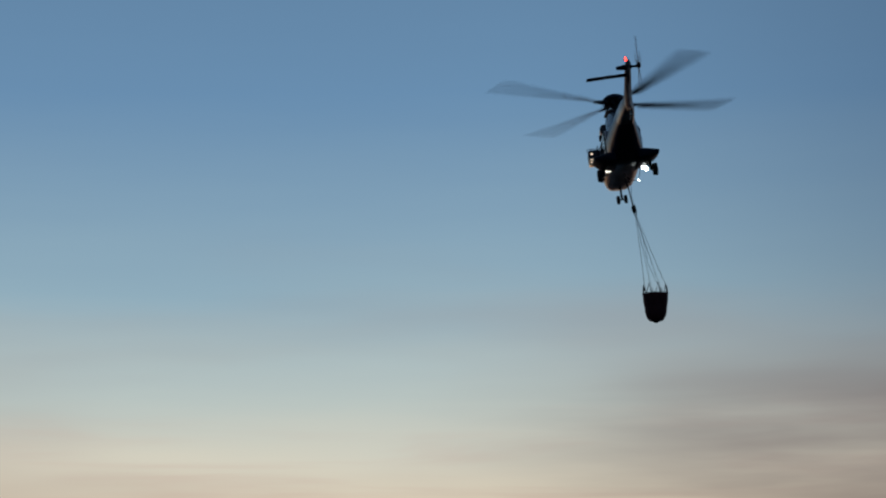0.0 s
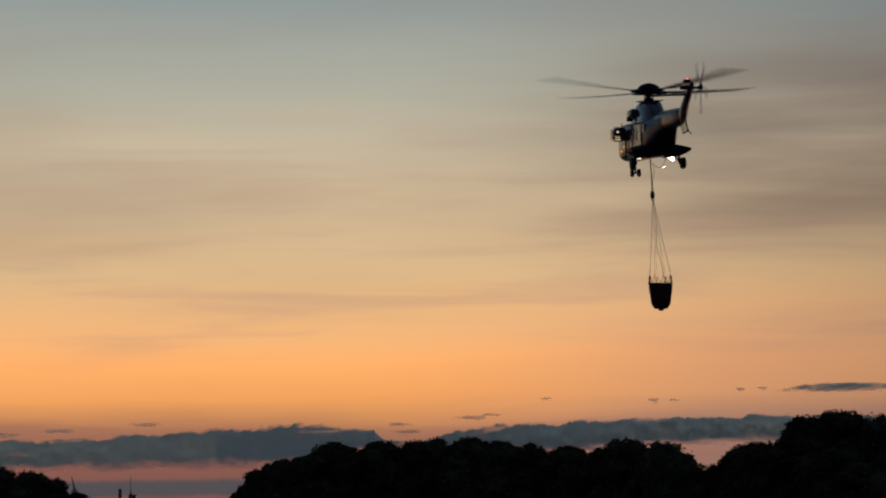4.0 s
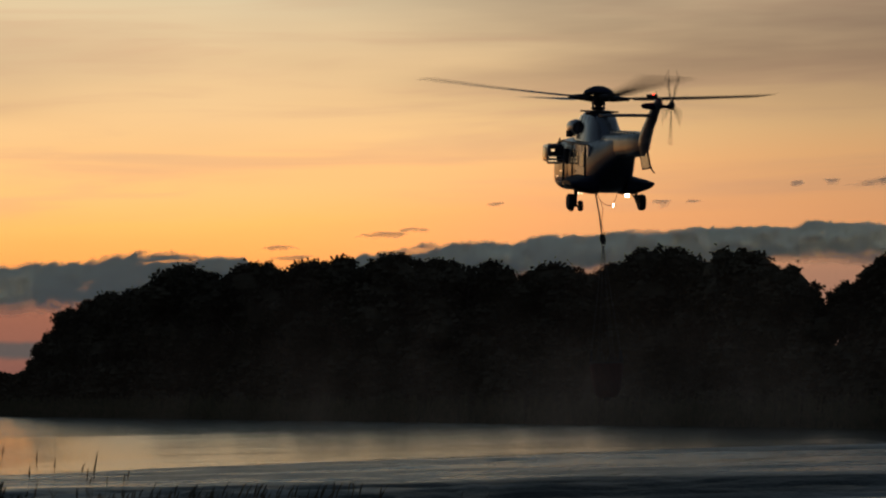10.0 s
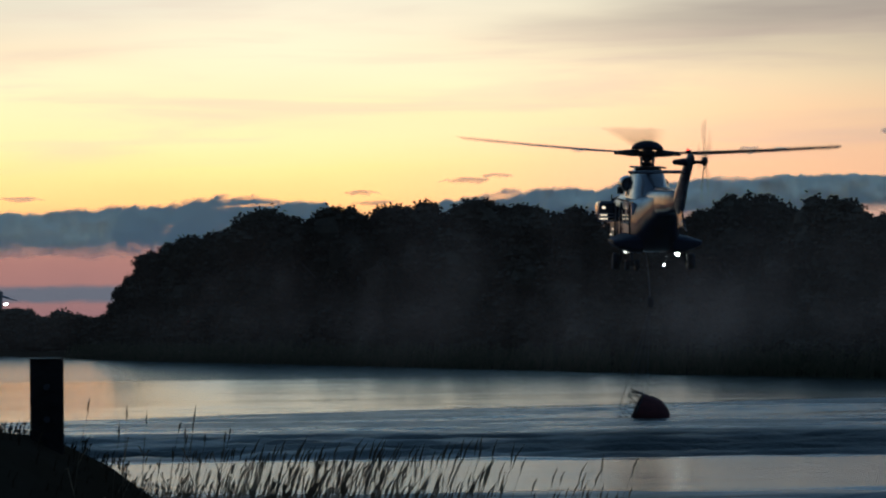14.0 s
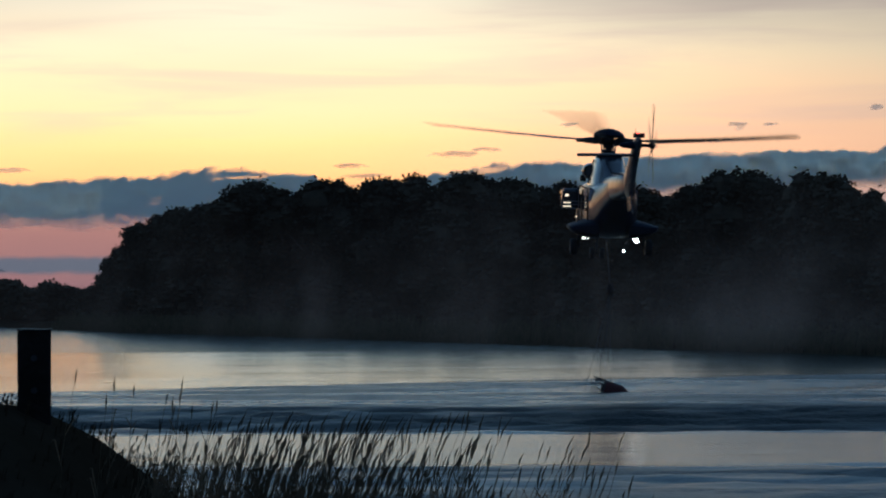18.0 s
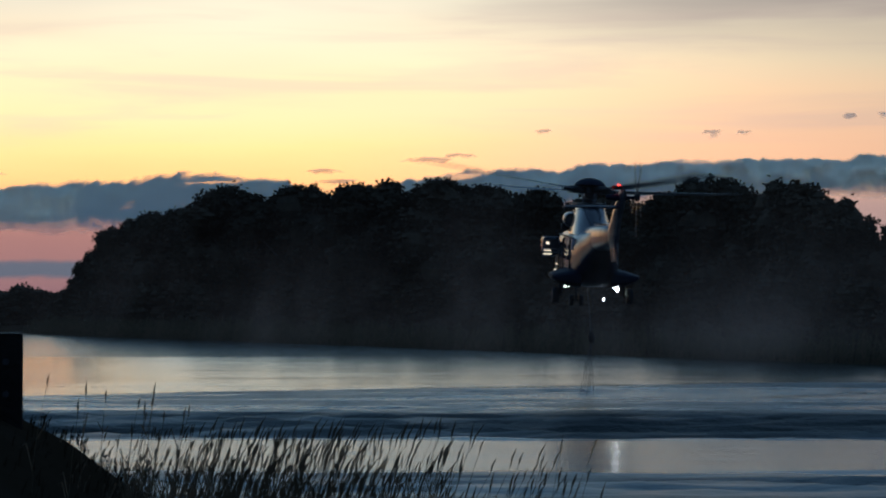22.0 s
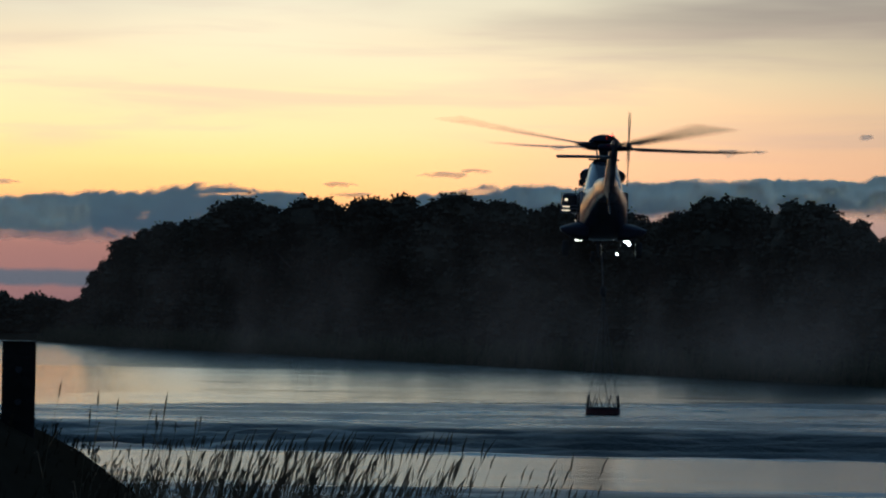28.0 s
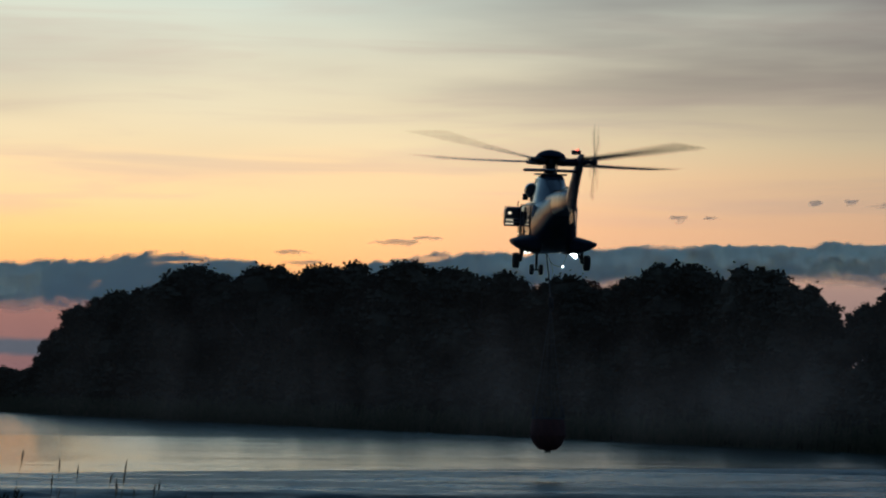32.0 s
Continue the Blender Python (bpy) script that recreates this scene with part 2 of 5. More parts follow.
def water_material():
    """River water: calm sheets, and wind-ruffled patches where the downwash spreads."""
    m = bpy.data.materials.new("river_water")
    m.use_nodes = True
    n = Nodes(m.node_tree)
    coord = n.add("ShaderNodeTexCoord").outputs["Object"]
    sep = n.add("ShaderNodeSeparateXYZ")
    n.put(coord, sep.inputs[0])
    x, y, _ = sep.outputs
    warp = n.math("MULTIPLY", n.math("SUBTRACT", n.noise(n.vec(n.math("MULTIPLY", x, 0.035), n.math("MULTIPLY", y, 0.05), 0), 1.0, 4.0), 0.5), 1.0)
    # water ruffled by the downwash, up to a slanting front
    front = n.math("ADD", 113.0, n.math("MULTIPLY", n.math("MINIMUM", x, 22.0), 0.5))
    disc = n.smooth(n.math("SUBTRACT", n.math("ADD", y, n.math("MULTIPLY", warp, 5.0)), front), 1.2, -1.2)
    yw = n.math("ADD", y, n.math("ADD", n.math("MULTIPLY", warp, 7.0), n.math("MULTIPLY", x, 0.04)))
    disc = n.math("MULTIPLY", disc, n.smooth(yw, 71.0, 73.5))
    near = n.smooth(yw, 58.5, 56.0)
    streaks = n.noise(n.vec(n.math("MULTIPLY", x, 0.035), n.math("MULTIPLY", y, 0.16), 2.0), 1.0, 5.0, 0.6)
    ruffle = n.math("MAXIMUM", disc, n.math("MULTIPLY", near, 0.65))
    ruffle = n.math("MULTIPLY", ruffle, n.math("ADD", 0.25, n.math("MULTIPLY", n.smooth(streaks, 0.36, 0.62), 0.85)))
    steep = n.math("MULTIPLY", disc, n.smooth(yw, 91.0, 86.0))
    waves = n.noise(n.vec(n.math("MULTIPLY", x, 1.2), n.math("MULTIPLY", y, 1.6), 0), 1.0, 5.0, 0.6, 0.3)
    ripples = n.noise(n.vec(n.math("MULTIPLY", x, 3.5), n.math("MULTIPLY", y, 5.0), 4.0), 1.0, 2.0, 0.5)
    waves = n.math("ADD", waves, n.math("MULTIPLY", ripples, n.math("ADD", n.math("MULTIPLY", near, 0.35), n.math("MULTIPLY", steep, 0.22))))
    b = n.add("ShaderNodeBump")
    b.inputs["Strength"].default_value, b.inputs["Distance"].default_value = 0.6, 0.16
    n.put(n.math("MULTIPLY", waves, n.math("ADD", 0.006, n.math("MULTIPLY", ruffle, 1.6))), b.inputs["Height"])
    bsdf = n.add("ShaderNodeBsdfPrincipled")
    bsdf.inputs["Base Color"].default_value = (0.030, 0.032, 0.026, 1)
    bsdf.inputs["IOR"].default_value = 1.33
    # beyond the front and in the near band the normals are tilted to the camera to reflect brighter sky, most in the
    # middle reach
    edge = n.math("ADD", y, n.math("MULTIPLY", warp, 14.0))
    calm = n.math("MULTIPLY", n.math("SUBTRACT", 1.0, disc), n.smooth(y, 98.0, 101.0))
    middle = n.math("MULTIPLY", calm, n.smooth(edge, 182.0, 174.0))
    band = n.math("MULTIPLY", n.smooth(yw, 73.5, 71.0), n.smooth(yw, 55.0, 58.0))
    rough = n.math("ADD", n.math("ADD", n.math("ADD", 0.13, n.math("MULTIPLY", n.math("SUBTRACT", calm, middle), 0.06)), n.math("MULTIPLY", band, 0.08)), n.math("MULTIPLY", steep, 0.20))
    n.put(n.math("ADD", rough, n.math("ADD", n.math("MULTIPLY", ruffle, 0.24), n.math("MULTIPLY", near, 0.12))), bsdf.inputs["Roughness"])
    lean = n.math("ADD", n.math("MULTIPLY", calm, -0.015), n.math("MULTIPLY", middle, n.math("SUBTRACT", n.math("SUBTRACT", -0.022, n.math("MULTIPLY", n.math("MAXIMUM", n.math("SUBTRACT", y, 120.0), 0.0), 0.0004)), n.math("MULTIPLY", n.math("MAXIMUM", x, 0.0), 0.0006))))
    # less tilt on the left, by bearing from the camera, so the water there reflects dimmer sky
    lean = n.math("MULTIPLY", lean, n.math("ADD", 0.15, n.math("MULTIPLY", n.smooth(n.math("DIVIDE", x, y), -0.16, -0.095), 0.85)))
    lean = n.math("ADD", lean, n.math("MULTIPLY", band, -0.025))
    lean = n.math("ADD", lean, n.math("MULTIPLY", n.math("MULTIPLY", calm, n.math("SUBTRACT", n.noise(n.vec(n.math("MULTIPLY", x, 0.05), n.math("MULTIPLY", y, 0.4), 9.0), 1.0, 4.0, 0.6), 0.5)), 0.055))
    tip = n.add("ShaderNodeVectorMath", operation="ADD")
    n.put(b.outputs[0], tip.inputs[0]), n.put(n.vec(0.0, lean, 0.0), tip.inputs[1])
    unit = n.add("ShaderNodeVectorMath", operation="NORMALIZE")
    n.put(tip.outputs[0], unit.inputs[0])
    n.put(unit.outputs[0], bsdf.inputs["Normal"])
    out = n.add("ShaderNodeOutputMaterial")
    n.put(bsdf.outputs[0], out.inputs[0])
    return m


PAINT = livery_material()
WATER = water_material()
DARK = material("black_rubber", (0.018, 0.018, 0.018), 0.75, scale=9, bump=0.2)
STEEL = material("dark_steel", (0.05, 0.05, 0.05), 0.55, 0.6, scale=8, bump=0.1)
BLADE = material("rotor_blade_grey", (0.035, 0.036, 0.04), 0.45, scale=2)
COWL = material("blue_grey_gloss_paint", (0.03, 0.036, 0.047), 0.22, color2=(0.02, 0.024, 0.033), scale=2.5, coat=0.6)
NAVY = material("navy_paint", (0.014, 0.019, 0.036), 0.55, scale=3, spec=0.12)
PALE = material("pale_grey_paint", (0.55, 0.56, 0.58), 0.25, color2=(0.42, 0.43, 0.45), scale=2, coat=0.3)
SILVER = material("silver_paint", (0.2, 0.21, 0.225), 0.3, color2=(0.13, 0.137, 0.15), scale=2, coat=0.3)
GLASS = material("dark_cabin_glass", (0.012, 0.014, 0.018), 0.05, scale=2, spec=0.8)
ROPE = material("grey_synthetic_rope", (0.12, 0.11, 0.10), 0.8, scale=30)
BUCKET = material("red_bucket_fabric", (0.075, 0.013, 0.010), 0.8, color2=(0.05, 0.009, 0.007), scale=5, bump=0.3, bump_scale=20)
LEAF = material("dark_summer_foliage", (0.094, 0.073, 0.045), 0.9, color2=(0.068, 0.055, 0.035), scale=1.5, bump_scale=8, random_tone=0.2, spec=0.03)
BARK = material("brown_bark", (0.10, 0.075, 0.055), 0.85, scale=6, bump=0.5)
REED = material("dry_reed", (0.14, 0.11, 0.06), 0.9, spec=0.1, color2=(0.08, 0.075, 0.035), scale=1.5)
def straw_material():
    """Dry grass: thin enough for the evening light to come through."""
    m = material("tall_bank_grass", (0.2, 0.15, 0.09), 0.9, color2=(0.11, 0.09, 0.05), scale=0.7, spec=0.1)
    t = m.node_tree
    out = next(n for n in t.nodes if n.type == "OUTPUT_MATERIAL")
    bsdf = next(n for n in t.nodes if n.type == "BSDF_PRINCIPLED")
    thin, mix = t.nodes.new("ShaderNodeBsdfTranslucent"), t.nodes.new("ShaderNodeMixShader")
    thin.inputs[0].default_value, mix.inputs[0].default_value = (0.2, 0.15, 0.10, 1), 0.5
    t.links.new(bsdf.outputs[0], mix.inputs[1])
    t.links.new(thin.outputs[0], mix.inputs[2])
    t.links.new(mix.outputs[0], out.inputs[0])
    return m


GRASS = straw_material()
SOIL = material("grassy_soil", (0.036, 0.026, 0.015), 1.0, color2=(0.042, 0.032, 0.020), scale=0.6, bump=0.6, bump_scale=6, spec=0.0)
POST_WOOD = material("dark_weathered_timber", (0.02, 0.016, 0.013), 0.85, color2=(0.03, 0.025, 0.021), scale=3, bump=0.6, bump_scale=18, spec=0.05)
CONCRETE = material("grey_concrete", (0.22, 0.21, 0.20), 0.85, scale=0.1, bump_scale=2)
MAST_PAINT = material("pale_mast_paint", (0.45, 0.45, 0.45), 0.5, scale=0.3)
LAMP_WHITE = glow_material("landing_light", (1.0, 0.93, 0.80), 28.0)
WARM_GLOW = glow_material("warm_glow", (1.0, 0.72, 0.45), 1.3)
LAMP_RED = glow_material("red_beacon", (1.0, 0.035, 0.02), 13.0)
LAMP_MID = glow_material("belly_lamp", (1.0, 0.85, 0.65), 4.0)
LAMP_STREET = glow_material("street_light", (1.0, 0.95, 0.85), 60.0)


def mist_material():
    """Thin spray: mostly clear, with denser wisps low down, faded out just over the water to leave it clear in view."""
    m = bpy.data.materials.new("spray_mist")
    m.use_nodes = True
    n = Nodes(m.node_tree)
    coord = n.add("ShaderNodeTexCoord").outputs["Object"]
    sep = n.add("ShaderNodeSeparateXYZ")
    n.put(coord, sep.inputs[0])
    x, y, z = sep.outputs
    wisps = n.noise(n.vec(x, y, n.math("MULTIPLY", z, 0.6)), 0.11, 4.0, 0.55, 0.6)
    fine = n.noise(n.vec(x, y, n.math("MULTIPLY", z, 0.5)), 0.5, 3.0, 0.5, 0.4)
    fall = n.math("MULTIPLY", n.math("POWER", n.smooth(z, 13.0, -1.0), 1.3), n.math("MULTIPLY", n.smooth(z, 1.3, 4.2), n.smooth(n.math("ABSOLUTE", x), 38.0, 5.0)))
    alpha = n.math("MULTIPLY", n.math("ADD", n.smooth(wisps, 0.36, 0.70), 0.12), n.math("ADD", 0.6, n.math("MULTIPLY", n.smooth(fine, 0.3, 0.75), 0.6)))
    alpha = n.math("MULTIPLY", n.math("MULTIPLY", alpha, fall), 0.19)
    a, b = n.add("ShaderNodeBsdfTranslucent"), n.add("ShaderNodeBsdfDiffuse")
    a.inputs[0].default_value, b.inputs[0].default_value = (0.92, 0.77, 0.66, 1), (0.92, 0.77, 0.66, 1)
    mix = n.add("ShaderNodeMixShader")
    mix.inputs[0].default_value = 0.2
    n.put(a.outputs[0], mix.inputs[1]), n.put(b.outputs[0], mix.inputs[2])
    clear = n.add("ShaderNodeBsdfTransparent")
    veil = n.add("ShaderNodeMixShader")
    n.put(alpha, veil.inputs[0])
    n.put(clear.outputs[0], veil.inputs[1]), n.put(mix.outputs[0], veil.inputs[2])
    out = n.add("ShaderNodeOutputMaterial")
    n.put(veil.outputs[0], out.inputs[0])
    return m


MIST = mist_material()


def cloud_material(name, thin=False, ragged=2.6, dense=0.6):
    """Dusk cloud: dense and grey-blue, frayed along its edges and torn in places; v of its map runs from base to top."""
    m = bpy.data.materials.new(name)
    m.use_nodes = True
    n = Nodes(m.node_tree)
    coord = n.add("ShaderNodeTexCoord")
    sep = n.add("ShaderNodeSeparateXYZ")
    n.put(coord.outputs["Object"], sep.inputs[0])
    x, y, z = sep.outputs
    uv = n.add("ShaderNodeSeparateXYZ")
    n.put(coord.outputs["UV"], uv.inputs[0])
    u, v, _ = uv.outputs
    billow = n.noise(n.vec(n.math("MULTIPLY", x, 0.12), n.math("MULTIPLY", y, 0.12), n.math("MULTIPLY", z, 0.5)), 1.0, 5.0, 0.6)
    torn = n.noise(n.vec(n.math("MULTIPLY", x, 0.075), 0.0, n.math("MULTIPLY", z, 0.42)), 1.0, 5.0, 0.62)
    base = n.math("ADD", v, n.math("MULTIPLY", n.math("SUBTRACT", billow, 0.5), 0.5))
    body = n.math("MULTIPLY", n.smooth(base, 0.0, 0.3), n.smooth(n.math("ADD", v, n.math("MULTIPLY", n.math("SUBTRACT", billow, 0.5), 0.34)), 1.0, 0.86))
    body = n.math("MULTIPLY", body, n.math("SUBTRACT", 1.0, n.math("MULTIPLY", n.math("MULTIPLY", n.smooth(torn, 0.60, 0.70), n.smooth(v, 0.35, 0.6)), 0.55)))
    body = n.math("MULTIPLY", body, n.math("MULTIPLY", n.smooth(u, 0.0, 0.04), n.smooth(u, 1.0, 0.96)))
    if thin:
        a, b = n.math("SUBTRACT", n.math("MULTIPLY", u, 2.0), 1.0), n.math("SUBTRACT", n.math("MULTIPLY", v, 2.0), 1.0)
        shape = n.math("SUBTRACT", n.math("SUBTRACT", 1.0, n.math("MULTIPLY", a, a)), n.math("MULTIPLY", b, b))
        wisp = n.noise(n.vec(n.math("MULTIPLY", x, 0.5), 0.0, n.math("MULTIPLY", z, 2.5)), 1.0, 4.0, 0.6)
        body = n.math("MULTIPLY", n.smooth(n.math("ADD", shape, n.math("MULTIPLY", n.math("SUBTRACT", wisp, 0.55), ragged)), 0.05, 0.9), dense)
    tone = n.mix(n.smooth(billow, 0.35, 0.7), (0.92, 0.82, 0.58), (0.98, 0.90, 0.66))
    front, behind, both = n.add("ShaderNodeBsdfDiffuse"), n.add("ShaderNodeBsdfTranslucent"), n.add("ShaderNodeAddShader")
    n.put(tone, front.inputs[0])
    behind.inputs[0].default_value = (0.46, 0.53, 0.54, 1)
    n.put(front.outputs[0], both.inputs[0]), n.put(behind.outputs[0], both.inputs[1])
    clear, veil = n.add("ShaderNodeBsdfTransparent"), n.add("ShaderNodeMixShader")
    n.put(body, veil.inputs[0])
    n.put(clear.outputs[0], veil.inputs[1]), n.put(both.outputs[0], veil.inputs[2])
    out = n.add("ShaderNodeOutputMaterial")
    n.put(veil.outputs[0], out.inputs[0])
    return m


CLOUD, WISP = cloud_material("dusk_cloud"), cloud_material("thin_dusk_cloud", True)
STREAK = cloud_material("dense_streak_of_cloud", True, 1.6, 0.95)


# ---- mesh helpers ----
class Shape:
    """Vertices and faces of one part, gathered piece by piece."""

    def __init__(self):
        self.v, self.f = [], []

    def take(self, verts, faces):
        k = len(self.v)
        self.v += [tuple(map(float, p)) for p in verts]
        self.f += [tuple(i + k for i in face) for face in faces]
        return self

    def box(self, x0, x1, y0, y1, z0, z1, bevel=0.0):
        """A box with its upright edges chamfered."""
        b = min(bevel, (x1 - x0) / 3, (y1 - y0) / 3)
        if b <= 0:
            ring = [(x0, y0), (x1, y0), (x1, y1), (x0, y1)]
        else:
            ring = [(x0 + b, y0), (x1 - b, y0), (x1, y0 + b), (x1, y1 - b), (x1 - b, y1), (x0 + b, y1), (x0, y1 - b), (x0, y0 + b)]
        n = len(ring)
        verts = [(x, y, z0) for x, y in ring] + [(x, y, z1) for x, y in ring]
        faces = [(i, (i + 1) % n, n + (i + 1) % n, n + i) for i in range(n)] + [tuple(range(n))[::-1], tuple(range(n, 2 * n))]
        return self.take(verts, faces)

    def loft(self, rings, caps=True):
        n = len(rings[0])
        verts = [p for r in rings for p in r]
        faces = [(k * n + i, k * n + (i + 1) % n, (k + 1) * n + (i + 1) % n, (k + 1) * n + i) for k in range(len(rings) - 1) for i in range(n)]
        if caps:
            faces += [tuple(range(n))[::-1], tuple(range((len(rings) - 1) * n, len(rings) * n))]
        return self.take(verts, faces)

    def lathe(self, profile, n=20, axis="z", at=(0, 0, 0)):
        """Turns (radius, height) pairs about an axis through at."""
        rings = []
        for r, h in profile:
            ring = []
            for i in range(n):
                a = 2 * math.pi * i / n
                p = (r * math.cos(a), r * math.sin(a), h)
                p = {"z": p, "x": (p[2], p[0], p[1]), "y": (p[1], p[2], p[0])}[axis]
                ring.append((p[0] + at[0], p[1] + at[1], p[2] + at[2]))
            rings.append(ring)
        return self.loft(rings)

    def tube(self, points, r0, r1=None, n=8):
        r1 = r0 if r1 is None else r1
        rings = []
        pts = [Vector(p) for p in points]
        for k, p in enumerate(pts):
            d = (pts[min(k + 1, len(pts) - 1)] - pts[max(k - 1, 0)]).normalized()
            side = d.cross(Vector((0.31, 0.17, 0.93)))
            if side.length < 0.2:
                side = d.cross(Vector((1, 0, 0)))
            side.normalize()
            up = side.cross(d)
            r = r0 + (r1 - r0) * k / max(1, len(pts) - 1)
            rings.append([tuple(p + side * r * math.cos(2 * math.pi * i / n) + up * r * math.sin(2 * math.pi * i / n)) for i in range(n)])
        return self.loft(rings)

    def mesh(self, name, mat, smooth=True):
        me = bpy.data.meshes.new(name)
        me.from_pydata(self.v, [], self.f)
        me.materials.append(mat)
        if smooth:
            me.shade_smooth()
            me.set_sharp_from_angle(angle=radians(38))
        me.update()
        return me


def part(name, shape, mat, parent, label="", smooth=True, at=None):
    """Links a shape as one mesh object under a thing or a part."""
    me = shape if isinstance(shape, bpy.types.Mesh) else shape.mesh(name, mat, smooth)
    ob = new(name, me)
    ob.parent = parent
    if at is not None:
        ob.matrix_basis = at
    return tagged(ob, label) if label else ob


def thing(name, label, category, group="", at=None):
    ob = new(name)
    ob.empty_display_size = 0.3
    if at is not None:
        ob.matrix_basis = at
    return tagged(ob, label, category, group)


def setting(name, shape, mat, label, smooth=True):
    ob = new(name, shape.mesh(name, mat, smooth))
    return tagged(ob, label, kind="structure")


# ---- ground and river ----
BANK_A, BANK_B = Vector((28.0, 156.0)), Vector((-47.0, 301.0))   # waterline under the wood
BANK_DIR = (BANK_B - BANK_A).normalized()
BANK_OUT = Vector((BANK_DIR.y, -BANK_DIR.x))                       # away from the river


def far_bank(x, y):
    """Metres behind the waterline on the far side (negative: on the river)."""
    straight = (Vector((x, y)) - BANK_A).dot(BANK_OUT)
    bend = y - 338 - 0.05 * x
    return max(straight, bend)


def near_shore(x):
    """y of the waterline on the near side."""
    return 27 + 0.25 * max(0.0, x) + min(20.0, 2.2 * max(0.0, -x - 1.6))


def ease(t):
    t = min(1.0, max(0.0, t))
    return t * t * (3 - 2 * t)


def ground_z(x, y):
    back = far_bank(x, y)
    near = near_shore(x) - y
    if back > -12:
        z = -1.5 + 2.0 * min(1.0, max(0.0, (back + 3) / 6)) + 0.5 * min(1, max(0.0, back / 30))
        z += 0.25 * noise.noise((x * 0.07, y * 0.07, 1.0)) * min(1, max(0, back / 4))
        return z
    if near > 0:
        base = min(1.0, 0.16 * near)
        # the crest of the bank at the post, falling away to the right and cut short on the left to fit the view
        crest = (1.6 + 1.6 * ease((-0.9 - x) / 3.0)) * ease((x + 5.3) / 1.3) * math.exp(-(((y - 20) / 6.5) ** 2)) if near > 1.5 else 0.0
        return max(base, crest) + 0.05 * noise.noise((x * 0.6, y * 0.6, 4.0))
    return max(-1.8, 0.15 * near)


def build_ground():
    xs = sorted({*[-4500, -3000, -2000, -1200, -800, -500, -350, -250, -200], *range(-160, -40, 8), *range(-40, -10, 3), *np.arange(-10, 6, 0.5).tolist(), *range(6, 60, 4), *range(60, 160, 12), 200, 300, 500, 900, 1600, 3000, 4500})
    ys = sorted({*[-4500, -3000, -1500, -700, -400, -250], *range(-180, 0, 12), *np.arange(0, 34, 1.0).tolist(), *range(36, 120, 6), *range(120, 420, 6), 450, 500, 600, 800, 1200, 2000, 3000, 4500})
    s = Shape()
    verts = [(x, y, ground_z(x, y)) for y in ys for x in xs]
    n = len(xs)
    faces = [(j * n + i, j * n + i + 1, (j + 1) * n + i + 1, (j + 1) * n + i) for j in range(len(ys) - 1) for i in range(n - 1)]
    s.take(verts, faces)
    setting("ground", s, SOIL, "dark grassy river banks and fields beyond")
    # low waves with crests across the camera's view, steeper where the rotor ruffles the water
    wx = [-700, -300, -120, *np.arange(-78, 66, 1.2).tolist(), 120, 300]
    wy = [-20, 0, 20, *np.arange(24, 120, 0.22).tolist(), *np.arange(120, 346, 0.34).tolist(), 380, 420]
    verts = [(x, y, wave_z(x, y)) for y in wy for x in wx]
    n = len(wx)
    faces = [(j * n + i, j * n + i + 1, (j + 1) * n + i + 1, (j + 1) * n + i) for j in range(len(wy) - 1) for i in range(n - 1)]
    me = bpy.data.meshes.new("water")
    me.from_pydata(verts, [], faces)
    me.materials.append(WATER)
    me.shade_smooth()
    tagged(new("water", me), "river water reflecting the sunset, ruffled by rotor wash", kind="structure")


def wave_z(x, y):
    if not (-79 < x < 66 and 24 < y < 346):
        return 0.0
    q = noise.noise((x * 0.05, y * 0.03, 2.0))
    ruffle = ease((113 + 0.5 * min(x, 22) + 5 * q - y) / 3) * ease((y + 3 * q - 70) / 4)
    near = ease((59.5 - y - 3 * q) / 3)
    slope = 0.06 - 0.035 * ease((y - 112) / 15) - 0.015 * ease((72 - y) / 2) + ruffle * (0.13 + 0.42 * ease((89 - y - 5 * q) / 5)) + 0.24 * near
    z = 0.0
    for k, (wl, share) in enumerate(((1.35, 0.5), (2.1, 0.4), (3.7, 0.3))):
        ph = 5.0 * noise.noise((x * 0.09, y * 0.05, 7.0 * k)) + 4.0 * noise.noise((x * 0.27, y * 0.16, 3.0 + k))
        amp = noise.noise((x * 0.06, y * 0.11, 20.0 + k)) * 0.6 + 0.8
        kk = 2 * math.pi / wl
        z += slope * share * amp / kk * math.sin(kk * (y + 0.15 * x) + ph)
    return z


build_ground()


# ---- the wood on the far bank ----
def crown_mesh(name, seed, height, width, bare=0.12, lean=0.0, clumps=64):
    """A crown of leaf clumps: a few overlapping lobes, each with clumps on its shell, each clump a spray of small leaves."""
    rng = np.random.default_rng(seed)
    lobes = []
    count = 7 + int(rng.integers(0, 4))
    for i in range(count):
        h = bare + (0.93 - bare) * (i + 0.5) / count
        spread = width * 0.5 * (0.55 + 0.5 * math.sin(math.pi * min(1, h * 1.05)) ** 0.7) * (1.0 if h < 0.7 else 0.75)
        a = rng.uniform(0, 2 * math.pi)
        off = spread * rng.uniform(0.15, 0.55)
        r = width * rng.uniform(0.24, 0.36) * (1.0 if h < 0.75 else 0.72)
        lobes.append((off * math.cos(a) + lean * h * height, off * math.sin(a), h * height * 0.94, r))
    lobes.append((lean * height, 0, height * 0.82, width * 0.27))
    verts, faces = [], []
    for x, y, z, r in lobes:
        for _ in range(clumps):
            d = rng.normal(size=3)
            d /= np.linalg.norm(d)
            share = rng.uniform(0.6, 0.83)
            c = np.array([x, y, z]) + d * r * share * np.array([1, 1, 0.85])
            if not 0.3 < c[2] < height:
                continue
